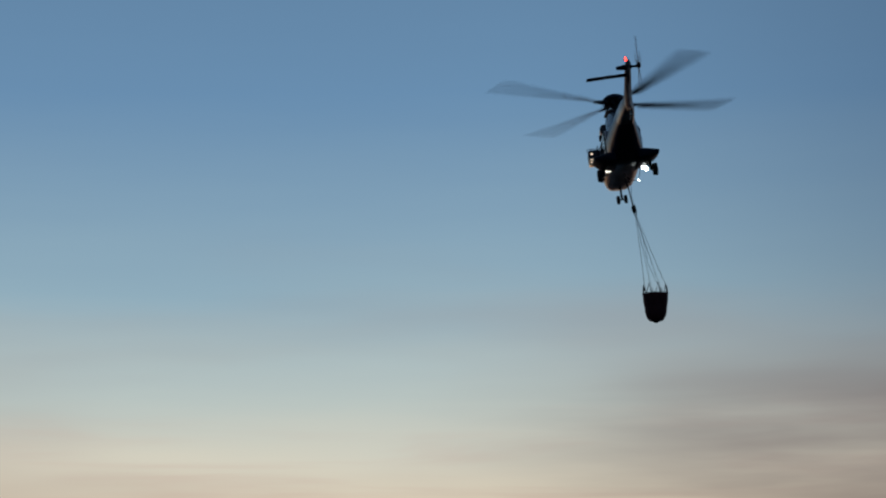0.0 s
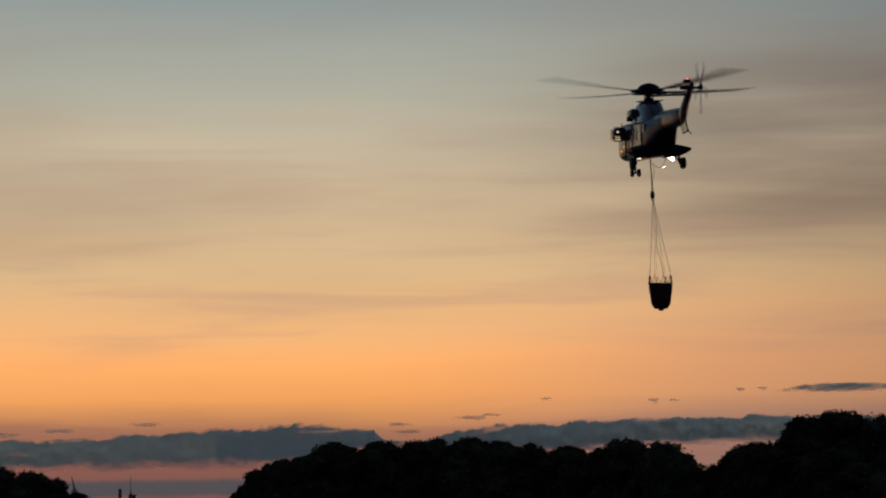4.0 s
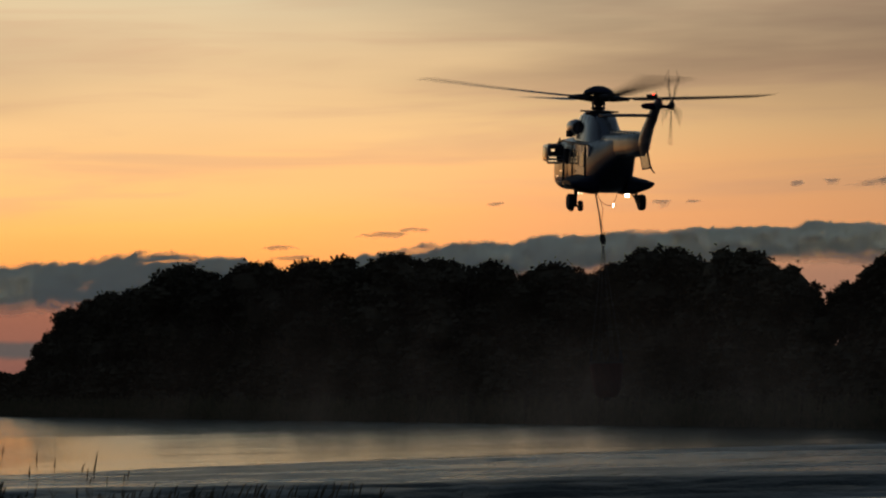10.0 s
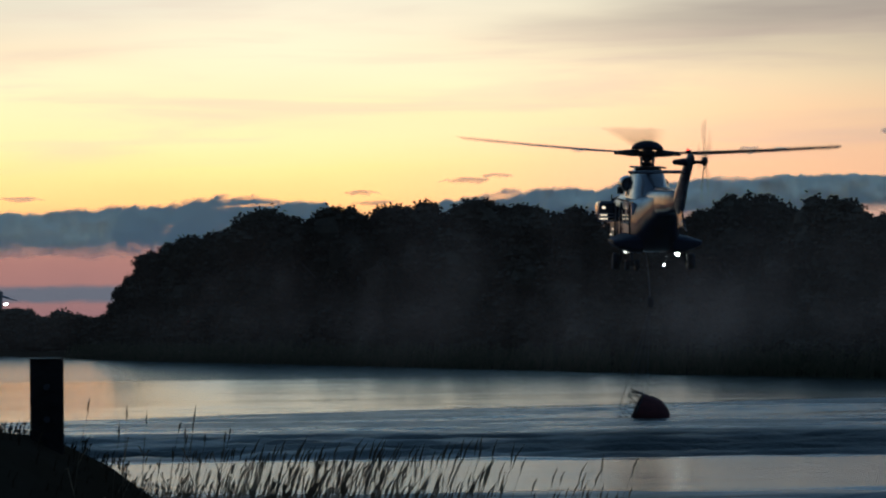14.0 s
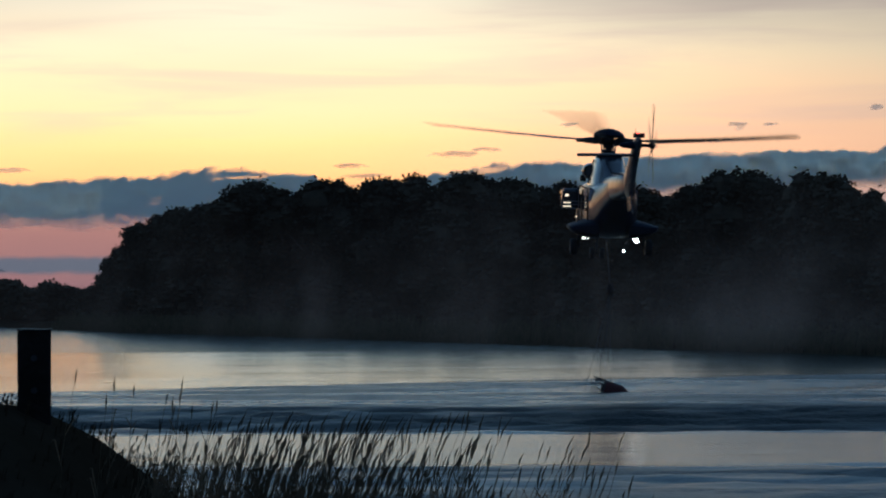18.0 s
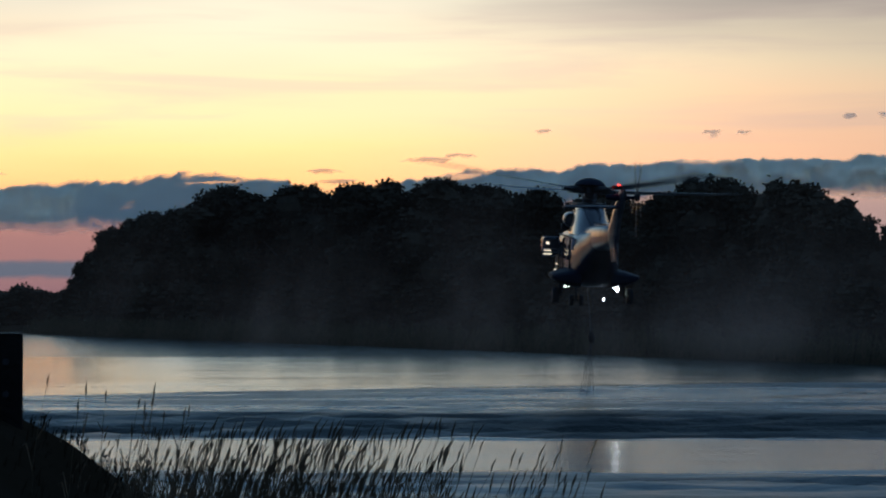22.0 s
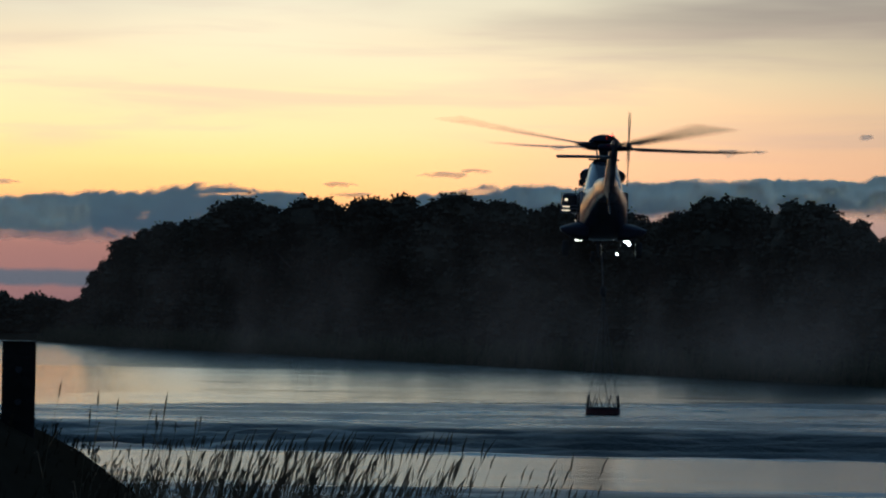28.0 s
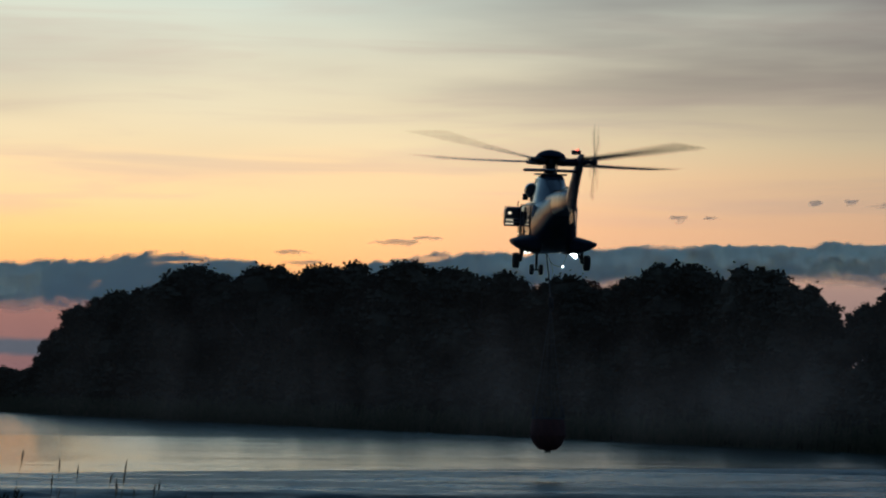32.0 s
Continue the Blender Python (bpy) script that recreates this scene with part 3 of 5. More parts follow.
            outer = share > 0.71
            for _ in range(18 if outer else 6):
                p = c + rng.normal(size=3) * (0.17 if outer else 0.22)
                u = rng.normal(size=3)
                u /= np.linalg.norm(u)
                w = np.cross(u, rng.normal(size=3))
                w /= np.linalg.norm(w)
                ln, wd = rng.uniform(0.10, 0.20), rng.uniform(0.07, 0.13)
                k = len(verts)
                verts += [p - u * ln, p + w * wd, p + u * ln, p - w * wd]
                faces.append((k, k + 1, k + 2, k + 3))
            if not outer:
                # a dense heart in the inner clumps, so that the wood is not seen through
                k = len(verts)
                verts += [c + np.array(o) * 0.4 * rng.uniform(0.7, 1.2) for o in ((1, 0, 0), (0, 1, 0), (-1, 0, 0), (0, -1, 0), (0, 0, 0.8), (0, 0, -0.8))]
                faces += [(k + i, k + (i + 1) % 4, k + 4) for i in range(4)] + [(k + (i + 1) % 4, k + i, k + 5) for i in range(4)]
    # the shaded heart of each lobe
    for x, y, z, r in lobes:
        k = len(verts)
        for j in range(1, 6):
            b = math.pi * j / 6
            for i in range(9):
                a = 2 * math.pi * i / 9
                rr = r * 0.6 * rng.uniform(0.88, 1.12)
                verts.append(np.array([x + rr * math.sin(b) * math.cos(a), y + rr * math.sin(b) * math.sin(a), min(height * 0.97, z + 0.85 * rr * math.cos(b))]))
        faces += [(k + j * 9 + i, k + j * 9 + (i + 1) % 9, k + (j + 1) * 9 + (i + 1) % 9, k + (j + 1) * 9 + i) for j in range(4) for i in range(9)]
        faces += [tuple(k + i for i in range(9)), tuple(k + 36 + i for i in reversed(range(9)))]
    s = Shape().take(verts, faces)
    return s.mesh(name, LEAF, False)


def trunk_mesh(name, seed, height, width):
    rng = random.Random(seed)
    s = Shape()
    bend = rng.uniform(-0.3, 0.3)
    s.tube([(0, 0, -0.4), (0.02, 0, 0.15 * height), (bend * 0.5, bend * 0.3, 0.45 * height), (bend, bend * 0.4, 0.82 * height)], 0.020 * height, 0.006 * height, 8)
    for i in range(7):
        h = (0.28 + 0.07 * i) * height
        a = rng.uniform(0, 6.28)
        r = width * rng.uniform(0.16, 0.26)
        s.tube([(bend * h / height, 0, h), (r * 0.5 * math.cos(a), r * 0.5 * math.sin(a), h + 0.09 * height), (r * math.cos(a), r * math.sin(a), h + 0.2 * height)], 0.008 * height, 0.003 * height, 6)
    return s.mesh(name, BARK)


TREE_KINDS = []
for kind_no, (kh, kw) in enumerate(((10, 7.5), (11, 6.5), (12, 8.5), (12, 6.0), (13, 8.0), (13, 9.5), (10, 9.0), (14, 8.0))):
    TREE_KINDS.append((kh, kw, trunk_mesh("trunk", 40 + kind_no, kh, kw), crown_mesh("crown", 70 + kind_no, kh, kw, 0.05 if kind_no % 2 else 0.12)))
DEEP_KINDS = [(kh, kw, trunk, crown_mesh("crown", 90 + i, kh, kw, 0.1, 0.0, 26)) for i, (kh, kw, trunk, _) in enumerate(TREE_KINDS[:5])]
BUSH_KINDS = [crown_mesh("foliage", 120 + i, 3.0 + 0.4 * i, 4.2, 0.02, 0.0, 24) for i in range(3)]
TREES = []


def set_back(x, y):
    """How much farther off than the bank the wood stands, by bearing and fitted to the camera's view: a reedy strip
    lies between.
    """
    return float(np.interp(x / y, [-0.157, -0.065, 0.015, 0.05, 0.118, 0.18], [1.0, 1.11, 1.22, 1.26, 1.22, 1.15]))


def plant_tree(x, y, height, label, group, kind=None, wide=1.0):
    f = set_back(x, y)
    # moved off and enlarged about the camera's eye, so the outline in view stays
    x, y, height, wide = x * f, y * f, 4 + (height - 4) * f, wide * (0.5 + 0.5 * f)
    kinds = DEEP_KINDS if label == WOOD_LABEL else TREE_KINDS
    kh, kw, trunk, crown = kinds[random.randrange(len(kinds))]
    f = height / kh
    t = thing("tree", label, "tree", group)
    t.matrix_basis = Matrix.LocRotScale((x, y, ground_z(x, y) - 0.1), Euler((0, 0, random.uniform(0, 6.28))), (f * wide, f * wide, f))
    part("trunk", trunk, BARK, t)
    part("crown", crown, LEAF, t)
    TREES.append(t)
    return t


def along(u, back):
    """A place u metres along the far bank from its right end, back metres behind the waterline."""
    p = BANK_A + BANK_DIR * u + BANK_OUT * back
    return p.x, p.y


EDGE_LABEL = "broad-leaved tree at the river's edge, dark against the dusk"
WOOD_LABEL = "broad-leaved tree deep in the dark wood"
# tops of the wood's front, fitted to its outline in view, as (metres along the bank, height)
FRONT_RIGHT = [(-29.7, 13.8), (-24.9, 14.3), (-20.6, 14.6), (-16.5, 14.2), (-12.7, 12.8), (-9.2, 11.6), (-6.1, 10.9), (-2.9, 10.7), (-0.1, 10.3), (2.8, 9.3), (5.1, 8.3), (7.3, 9.2), (9.4, 10.1), (12.0, 11.2), (14.6, 11.6), (17.6, 11.5), (20.4, 11.8), (23.2, 12.5), (25.8, 12.5), (28.8, 12.3), (31.5, 11.9), (34.2, 11.5), (37.5, 11.4), (40.8, 11.7), (44.3, 12.0)]
FRONT_LEFT = [(48.3, 12.5), (52.1, 12.7), (55.4, 12.7), (58.8, 13.0), (62.2, 13.6), (66.0, 14.2), (69.6, 14.3), (73.1, 13.5), (77.7, 14.3), (81.9, 14.6), (84.6, 14.1), (88.6, 14.1), (93.5, 15.4), (97.1, 14.5), (101.2, 14.8), (105.9, 14.7), (110.8, 15.3), (115.8, 15.1), (120.5, 14.9), (125.3, 14.4), (131.2, 14.1), (136.4, 14.0), (141.0, 14.3), (144.5, 13.4), (147.5, 12.4), (150.5, 11.8), (153.5, 11.0), (156.0, 10.0), (158.5, 8.6), (160.0, 6.8), (161.5, 4.8)]
for u, top in FRONT_RIGHT + FRONT_LEFT:
    x, y = along(u, 5.0 + random.uniform(-1, 1.5))
    plant_tree(x, y, top * random.uniform(1.02, 1.05), EDGE_LABEL, "trees of the far bank", wide=random.uniform(0.92, 1.12))
for row, (back, share) in enumerate(((10, 0.90), (16, 0.92), (24, 0.88))):
    u = -34.0
    while u < 143 - row * 3:
        pts = FRONT_RIGHT + FRONT_LEFT
        top = float(np.interp(u, [p[0] for p in pts], [p[1] for p in pts]))
        x, y = along(u + random.uniform(-1.5, 1.5), back + random.uniform(-2, 2))
        tall = top * share * random.uniform(0.87, 1.02)
        if not 0.160 < x / y < 0.205:
            plant_tree(x, y, tall, WOOD_LABEL, "trees of the far bank")
        u += random.uniform(4.5, 7.0)


def plant_bush(x, y, size, label="low willow scrub at the water's edge", group="scrub of the far bank"):
    b = new("bush", random.choice(BUSH_KINDS))
    b.matrix_basis = Matrix.LocRotScale((x, y, ground_z(x, y) - 0.2), Euler((0, 0, random.uniform(0, 6.28))), (size * 1.2, size * 1.2, size))
    tagged(b, label, "bush", group)


u = -40.0
while u < 163:
    x, y = along(u, 3.2 + random.uniform(-0.6, 1.0))
    plant_bush(x, y, random.uniform(0.35, 0.6))
    x, y = along(u, 3.5 + random.uniform(-0.6, 1.0))
    f = set_back(x, y)
    plant_bush(x * f, y * f, random.uniform(1.1, 1.7), "leafy undergrowth along the edge of the wood", "undergrowth of the wood")
    u += random.uniform(2.2, 3.4)


def reeds(name, label, places, mat, low, high, lean, per=1, heads=True, width=0.012, level=None):
    """Stalks with a drooping seed head and a leaf or two, all one object."""
    s = Shape()
    rng = random.Random(5)
    verts, faces = [], []
    for x, y in places:
        z = ground_z(x, y) - 0.05
        for _ in range(per):
            h = rng.uniform(low, high)
            if level is not None:
                h = max(0.2, level + h - z - 0.12 * max(0.0, x))
            a = rng.uniform(-0.5, 0.5)
            l = lean * rng.uniform(0.4, 1.4)
            px_, py_ = x + rng.uniform(-0.2, 0.2), y + rng.uniform(-0.2, 0.2)
            pts = [(px_ + l * h * k * k, py_ + a * 0.2 * h * k, z + h * k) for k in (0, 0.35, 0.7, 1.0)]
            k0 = len(verts)
            for i, p in enumerate(pts):
                w = width * (1 - 0.7 * i / 3)
                verts += [(p[0] - w, p[1], p[2]), (p[0] + w, p[1], p[2]), (p[0], p[1] + w * 1.5, p[2])]
            for i in range(3):
                for j in range(3):
                    faces.append((k0 + i * 3 + j, k0 + i * 3 + (j + 1) % 3, k0 + i * 3 + 3 + (j + 1) % 3, k0 + i * 3 + 3 + j))
            for _leaf in range(2):
                t0 = rng.uniform(0.2, 0.65)
                bx, bz = px_ + l * h * t0 * t0, z + h * t0
                d = rng.choice((-1, 1)) * rng.uniform(0.12, 0.3) * h * 0.5
                e = rng.uniform(0.1, 0.28) * h
                k0 = len(verts)
                verts += [(bx - width, py_, bz), (bx + width, py_, bz), (bx + d * 0.6 + width, py_ + 0.03, bz + e), (bx + d * 0.6 - width, py_ + 0.03, bz + e), (bx + d, py_ + 0.04, bz + e * 0.9)]
                faces += [(k0, k0 + 1, k0 + 2, k0 + 3), (k0 + 3, k0 + 2, k0 + 4)]
            if heads:
                tx, ty, tz = pts[-1]
                hl = rng.uniform(0.10, 0.2) * min(1.3, h)
                k0 = len(verts)
                w = width * 1.9
                sx = l * 0.9 + rng.uniform(-0.05, 0.1)
                verts += [(tx, ty, tz - 0.02), (tx + sx * hl * 0.5 - w, ty, tz + hl * 0.45), (tx + sx * hl * 0.5 + w, ty, tz + hl * 0.45), (tx + sx * hl * 0.5, ty + w, tz + hl * 0.5), (tx + sx * hl * 1.6, ty, tz + hl)]
                faces += [(k0, k0 + 1, k0 + 2), (k0, k0 + 2, k0 + 3), (k0, k0 + 3, k0 + 1), (k0 + 4, k0 + 2, k0 + 1), (k0 + 4, k0 + 3, k0 + 2), (k0 + 4, k0 + 1, k0 + 3)]
    s.take(verts, faces)
    ob = new(name, s.mesh(name, mat, False))
    return tagged(ob, label, "grass", kind="stuff")


reeds("reed_belt", "belt of dry brown reeds along the far waterline",
      [along(random.uniform(-50, 168), random.uniform(-0.4, 2.2)) for _ in range(5200)], REED, 1.0, 2.1, 0.1, 1, True, 0.035)


# ---- far left: bend of the river, works, wind turbines, placed and scaled to fit the view ----
def far_place(px_deg, dist):
    return dist * math.sin(radians(px_deg)), dist * math.cos(radians(px_deg))


for i in range(44):
    az = -8.4 - 7.5 * i / 44
    x, y = far_place(az, 352 + random.uniform(-4, 14))
    plant_bush(x, y, random.uniform(1.1, 1.75), "low dark thicket at the bend of the river", "thicket at the river bend")
for az, tall in ((-12.3, 6.5), (-12.75, 9.0), (-13.2, 12.0), (-13.65, 15.0), (-14.2, 16.5), (-14.8, 16.0), (-15.5, 17.0), (-16.2, 16.0), (-16.9, 17.5), (-17.6, 16.5)):
    x, y = far_place(az + random.uniform(-0.1, 0.1), 322 + random.uniform(-6, 10))
    plant_tree(x, y, tall * random.uniform(0.96, 1.04), "tall tree on the near bank, black against the sunset", "trees at the river bend")


def wind_turbine(az, dist, hub, radius, turn):
    x, y = far_place(az, dist)
    t = thing("wind_turbine", "pale three-bladed wind turbine far off on the horizon", "wind turbine", "wind turbines", pose(x, y, 1.0, 0, 0, -az))
    part("tower", Shape().tube([(0, 0, 0), (0, 0, hub * 0.5), (0, 0, hub)], hub * 0.026, hub * 0.015, 12), MAST_PAINT, t)
    part("nacelle", Shape().box(-2, 2, -5, 4, hub - 1.5, hub + 2.2, 0.8), MAST_PAINT, t)
    rotor = part("hub", Shape().lathe([(0.2, -7.5), (1.4, -7), (1.7, -5)], 12, "y"), MAST_PAINT, t, at=pose(0, 0, hub))
    for k in range(3):
        b = Shape()
        rings = []
        for s_ in (0.03, 0.2, 0.6, 1.0):
            c = radius * (0.05 if s_ < 0.1 else 0.075 * (1.15 - s_))
            rings.append([(-c, -6, radius * s_), (0, -6.4, radius * s_), (c, -6, radius * s_), (0, -5.6, radius * s_)])
        part("blade", b.loft(rings), MAST_PAINT, rotor, at=pose(0, 0, 0, 0, turn + 120 * k, 0))


wind_turbine(-10.58, 1900, 27, 14, -12)
wind_turbine(-10.85, 2300, 31, 15, 4)
wind_turbine(-11.2, 2000, 27, 14, 8)
wind_turbine(-11.9, 1950, 21, 13, 35)


def works():
    x, y = far_place(-11.35, 425)
    t = thing("industrial_plant", "dark industrial plant with a chimney beyond the trees", "factory", at=Matrix.LocRotScale((x, y, 0.9), Euler((0, 0, radians(11))), (0.47, 0.47, 0.47)))
    hall = Shape().box(-15, 3, 0, 20, 0, 11.5, 0.6)
    hall.take([(-15, -0.5, 11.5), (3, -0.5, 11.5), (3, 20, 11.5), (-15, 20, 11.5), (-15, 9, 12.3), (3, 9, 12.3)], [(0, 1, 5, 4), (2, 3, 4, 5), (0, 4, 3), (1, 2, 5)])
    part("hall", hall, CONCRETE, t)
    part("boiler_house", Shape().box(3.2, 9.5, 0, 16, 0, 14.5, 0.5), CONCRETE, t)
    tower = part("silo_tower", Shape().box(9.7, 13, 1, 9, 0, 19, 0.5), CONCRETE, t)
    part("parapet", Shape().box(9.5, 13.2, 0.8, 9.2, 19.02, 19.6, 0.5).box(10.2, 11.2, 3, 5, 19.6, 20.8), CONCRETE, tower)
    part("chimney", Shape().tube([(5.4, 4, 14.5), (5.4, 4, 19), (5.4, 4, 22.5)], 0.9, 0.75, 14), CONCRETE, t)
    part("mast", Shape().tube([(10.6, 4, 20.8), (10.6, 4, 25), (10.6, 4, 29)], 0.18, 0.08, 6), STEEL, t)
    for k in range(4):
        part("window", Shape().box(-13.5 + 4 * k, -11.5 + 4 * k, -0.06, 0.1, 5, 7.5), GLASS, t)


works()


def street_lamp(az, dist, height, size=1.0):
    x, y = far_place(az, dist)
    t = thing("street_lamp", "distant street lamp shining white above the trees", "street lamp", "distant street lamps", pose(x, y, ground_z(x, y)))
    part("pole", Shape().tube([(0, 0, 0), (0, 0, height * 0.6), (0.1, -0.1, height)], 0.12, 0.07, 8), STEEL, t)
    part("arm", Shape().tube([(0.1, -0.1, height), (0.3, -0.6, height + 0.25), (0.3, -1.2, height + 0.3)], 0.06, 0.05, 6), STEEL, t)
    part("lantern", Shape().lathe([(r * size, z * size) for r, z in ((0.05, 0.2), (0.55, 0.1), (0.6, -0.1), (0.35, -0.35), (0.02, -0.42))], 12, "z", (0.3, -1.2, height + 0.15)), LAMP_STREET, t, "glowing white lantern")


street_lamp(-10.72, 400, 6.3, 0.42)
street_lamp(-10.46, 405, 6.6, 0.42)
street_lamp(-12.9, 330, 2.2, 0.14)
street_lamp(-12.75, 332, 2.2, 0.14)


# ---- clouds low in the west: small sheets set close behind the wood to fit the view ----
# metres by bearing, kept near so the clouds shrink with the wood in view
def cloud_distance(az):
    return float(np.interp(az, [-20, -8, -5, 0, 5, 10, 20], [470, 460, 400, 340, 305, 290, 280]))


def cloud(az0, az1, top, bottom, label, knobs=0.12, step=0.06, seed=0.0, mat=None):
    """A long lumpy sheet of cloud, open at the back; top and bottom are (bearing, height in degrees) along it, as seen
    by the camera.
    """
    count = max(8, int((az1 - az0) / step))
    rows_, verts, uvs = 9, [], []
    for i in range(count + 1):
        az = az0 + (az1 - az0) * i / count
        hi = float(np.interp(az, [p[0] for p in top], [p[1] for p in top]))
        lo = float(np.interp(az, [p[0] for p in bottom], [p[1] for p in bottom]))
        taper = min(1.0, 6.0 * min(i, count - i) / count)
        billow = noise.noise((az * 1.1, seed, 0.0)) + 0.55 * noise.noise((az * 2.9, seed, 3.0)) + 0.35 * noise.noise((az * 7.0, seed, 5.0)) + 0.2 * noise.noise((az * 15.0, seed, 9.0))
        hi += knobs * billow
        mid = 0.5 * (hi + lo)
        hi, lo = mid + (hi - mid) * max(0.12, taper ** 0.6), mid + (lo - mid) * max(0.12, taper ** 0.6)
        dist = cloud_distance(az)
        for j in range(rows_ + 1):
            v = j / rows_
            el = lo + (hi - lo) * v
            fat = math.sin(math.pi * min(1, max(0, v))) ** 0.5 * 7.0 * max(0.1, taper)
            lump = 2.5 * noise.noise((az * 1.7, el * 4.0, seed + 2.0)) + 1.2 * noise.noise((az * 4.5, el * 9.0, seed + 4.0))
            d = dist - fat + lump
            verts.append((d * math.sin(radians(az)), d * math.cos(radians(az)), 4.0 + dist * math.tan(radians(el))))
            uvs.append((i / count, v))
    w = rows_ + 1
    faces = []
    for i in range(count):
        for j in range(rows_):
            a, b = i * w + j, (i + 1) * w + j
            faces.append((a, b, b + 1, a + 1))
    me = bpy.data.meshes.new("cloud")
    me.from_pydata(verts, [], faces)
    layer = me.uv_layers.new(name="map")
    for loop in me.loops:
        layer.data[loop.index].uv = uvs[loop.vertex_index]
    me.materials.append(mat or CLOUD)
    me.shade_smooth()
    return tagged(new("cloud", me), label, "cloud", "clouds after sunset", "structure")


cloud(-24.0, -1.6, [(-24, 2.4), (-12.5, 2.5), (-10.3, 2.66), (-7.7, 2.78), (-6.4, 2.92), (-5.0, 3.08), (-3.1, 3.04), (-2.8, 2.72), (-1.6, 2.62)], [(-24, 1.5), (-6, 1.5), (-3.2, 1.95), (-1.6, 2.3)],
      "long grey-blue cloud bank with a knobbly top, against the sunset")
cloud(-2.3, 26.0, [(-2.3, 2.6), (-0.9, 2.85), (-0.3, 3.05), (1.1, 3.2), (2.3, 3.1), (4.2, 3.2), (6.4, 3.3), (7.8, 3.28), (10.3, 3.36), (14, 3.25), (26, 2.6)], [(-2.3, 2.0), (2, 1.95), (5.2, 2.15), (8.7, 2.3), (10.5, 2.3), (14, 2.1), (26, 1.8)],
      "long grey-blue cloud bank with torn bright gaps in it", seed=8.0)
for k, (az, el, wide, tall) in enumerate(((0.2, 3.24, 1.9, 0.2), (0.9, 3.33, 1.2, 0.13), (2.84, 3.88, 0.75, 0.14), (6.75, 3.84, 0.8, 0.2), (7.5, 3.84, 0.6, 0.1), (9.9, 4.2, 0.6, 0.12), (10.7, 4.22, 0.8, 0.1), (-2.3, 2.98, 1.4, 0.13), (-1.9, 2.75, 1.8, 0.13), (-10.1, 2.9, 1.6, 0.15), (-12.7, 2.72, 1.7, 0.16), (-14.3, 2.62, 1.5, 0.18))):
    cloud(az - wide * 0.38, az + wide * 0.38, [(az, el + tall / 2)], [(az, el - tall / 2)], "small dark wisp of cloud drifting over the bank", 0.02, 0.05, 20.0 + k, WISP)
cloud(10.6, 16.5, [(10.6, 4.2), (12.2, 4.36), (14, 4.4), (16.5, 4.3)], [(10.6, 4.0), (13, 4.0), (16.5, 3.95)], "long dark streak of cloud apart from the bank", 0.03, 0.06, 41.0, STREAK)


# ---- near bank: post and grass ----
def bank_post():
    x, y = -3.36, 20.0
    g = ground_z(x, y)
    t = thing("post", "dark weathered timber mooring post on the bank", "post", at=pose(x, y, g - 0.2, 0, 0, 8))
    h = 3.73 - g + 0.2
    w = 0.133
    body = Shape()
    rings = []
    for z, k in ((0, 1.0), (h * 0.5, 0.99), (h - 0.02, 1.0), (h, 0.97)):
        b = 0.018
        rings.append([(sx * (w * k - (b if i else 0)), sy * (w * k - (0 if i else b)), z) for sx, sy, order in ((-1, -1, (0, 1)), (1, -1, (1, 0)), (1, 1, (0, 1)), (-1, 1, (1, 0))) for i in order])
    body.loft(rings)
    part("shaft", body, POST_WOOD, t)
    part("cap", Shape().box(-w - 0.004, w + 0.004, -w - 0.004, w + 0.004, h + 0.001, h + 0.012, 0.02), POST_WOOD, t)
    for z in (h * 0.45, h * 0.75):
        part("bolt", Shape().lathe([(0.028, 0), (0.028, 0.014), (0.012, 0.02)], 8, "y", (0, -w - 0.014, z)), STEEL, t)


bank_post()
rng_g = random.Random(11)
spots = []
for _ in range(1150):
    y = rng_g.uniform(17, 23.5)
    x = rng_g.triangular(-2.9, 0.1, -1.5) if rng_g.random() < 0.93 else rng_g.uniform(-0.3, 1.2)
    spots.append((x * y / 20.0, y))
reeds("bank_grass", "tall dry grass with seed heads on the near bank", spots, GRASS, 0.05, 0.85, 0.26, 1, True, 0.0042, 1.95)
tall = [(rng_g.triangular(-3.0, 0.2, -2.4), rng_g.uniform(18, 22)) for _ in range(44)]
reeds("bank_reeds", "scattered taller reed stalks on the near bank", tall, GRASS, 0.6, 0.95, 0.12, 1, True, 0.004)
turf = [(rng_g.uniform(-6.5, 1.5), rng_g.uniform(14, 24)) for _ in range(4200)]
reeds("bank_turf", "short rough turf over the near bank", turf, SOIL, 0.04, 0.14, 0.3, 1, False, 0.006)


# ---- helicopter (nose +y, right +x, wheels at z 0) ----
def oval(y, half, z0, z1, n=32, square=3.4):
    cz, hz = (z0 + z1) / 2, (z1 - z0) / 2
    ring = []
    for i in range(n):
        a = 2 * math.pi * i / n
        c, s = math.cos(a), math.sin(a)
        ring.append((half * math.copysign(abs(c) ** (2 / square), c), y, cz + hz * math.copysign(abs(s) ** (2 / square), s)))
    return ring


HUB = (0.0, 0.0, 4.55)


def wheel(parent, x, y, z, radius, width):
    w = part("wheel", Shape().lathe([(radius * 0.55, -width / 2), (radius * 0.9, -width / 2), (radius, -width * 0.3), (radius, width * 0.3), (radius * 0.9, width / 2), (radius * 0.55, width / 2)], 22, "x"), DARK, parent, "black rubber tyre", at=pose(x, y, z))
    part("rim", Shape().lathe([(0.02, -width * 0.42), (radius * 0.5, -width * 0.45), (radius * 0.57, 0), (radius * 0.5, width * 0.45), (0.02, width * 0.42)], 18, "x"), STEEL, w)
    return w


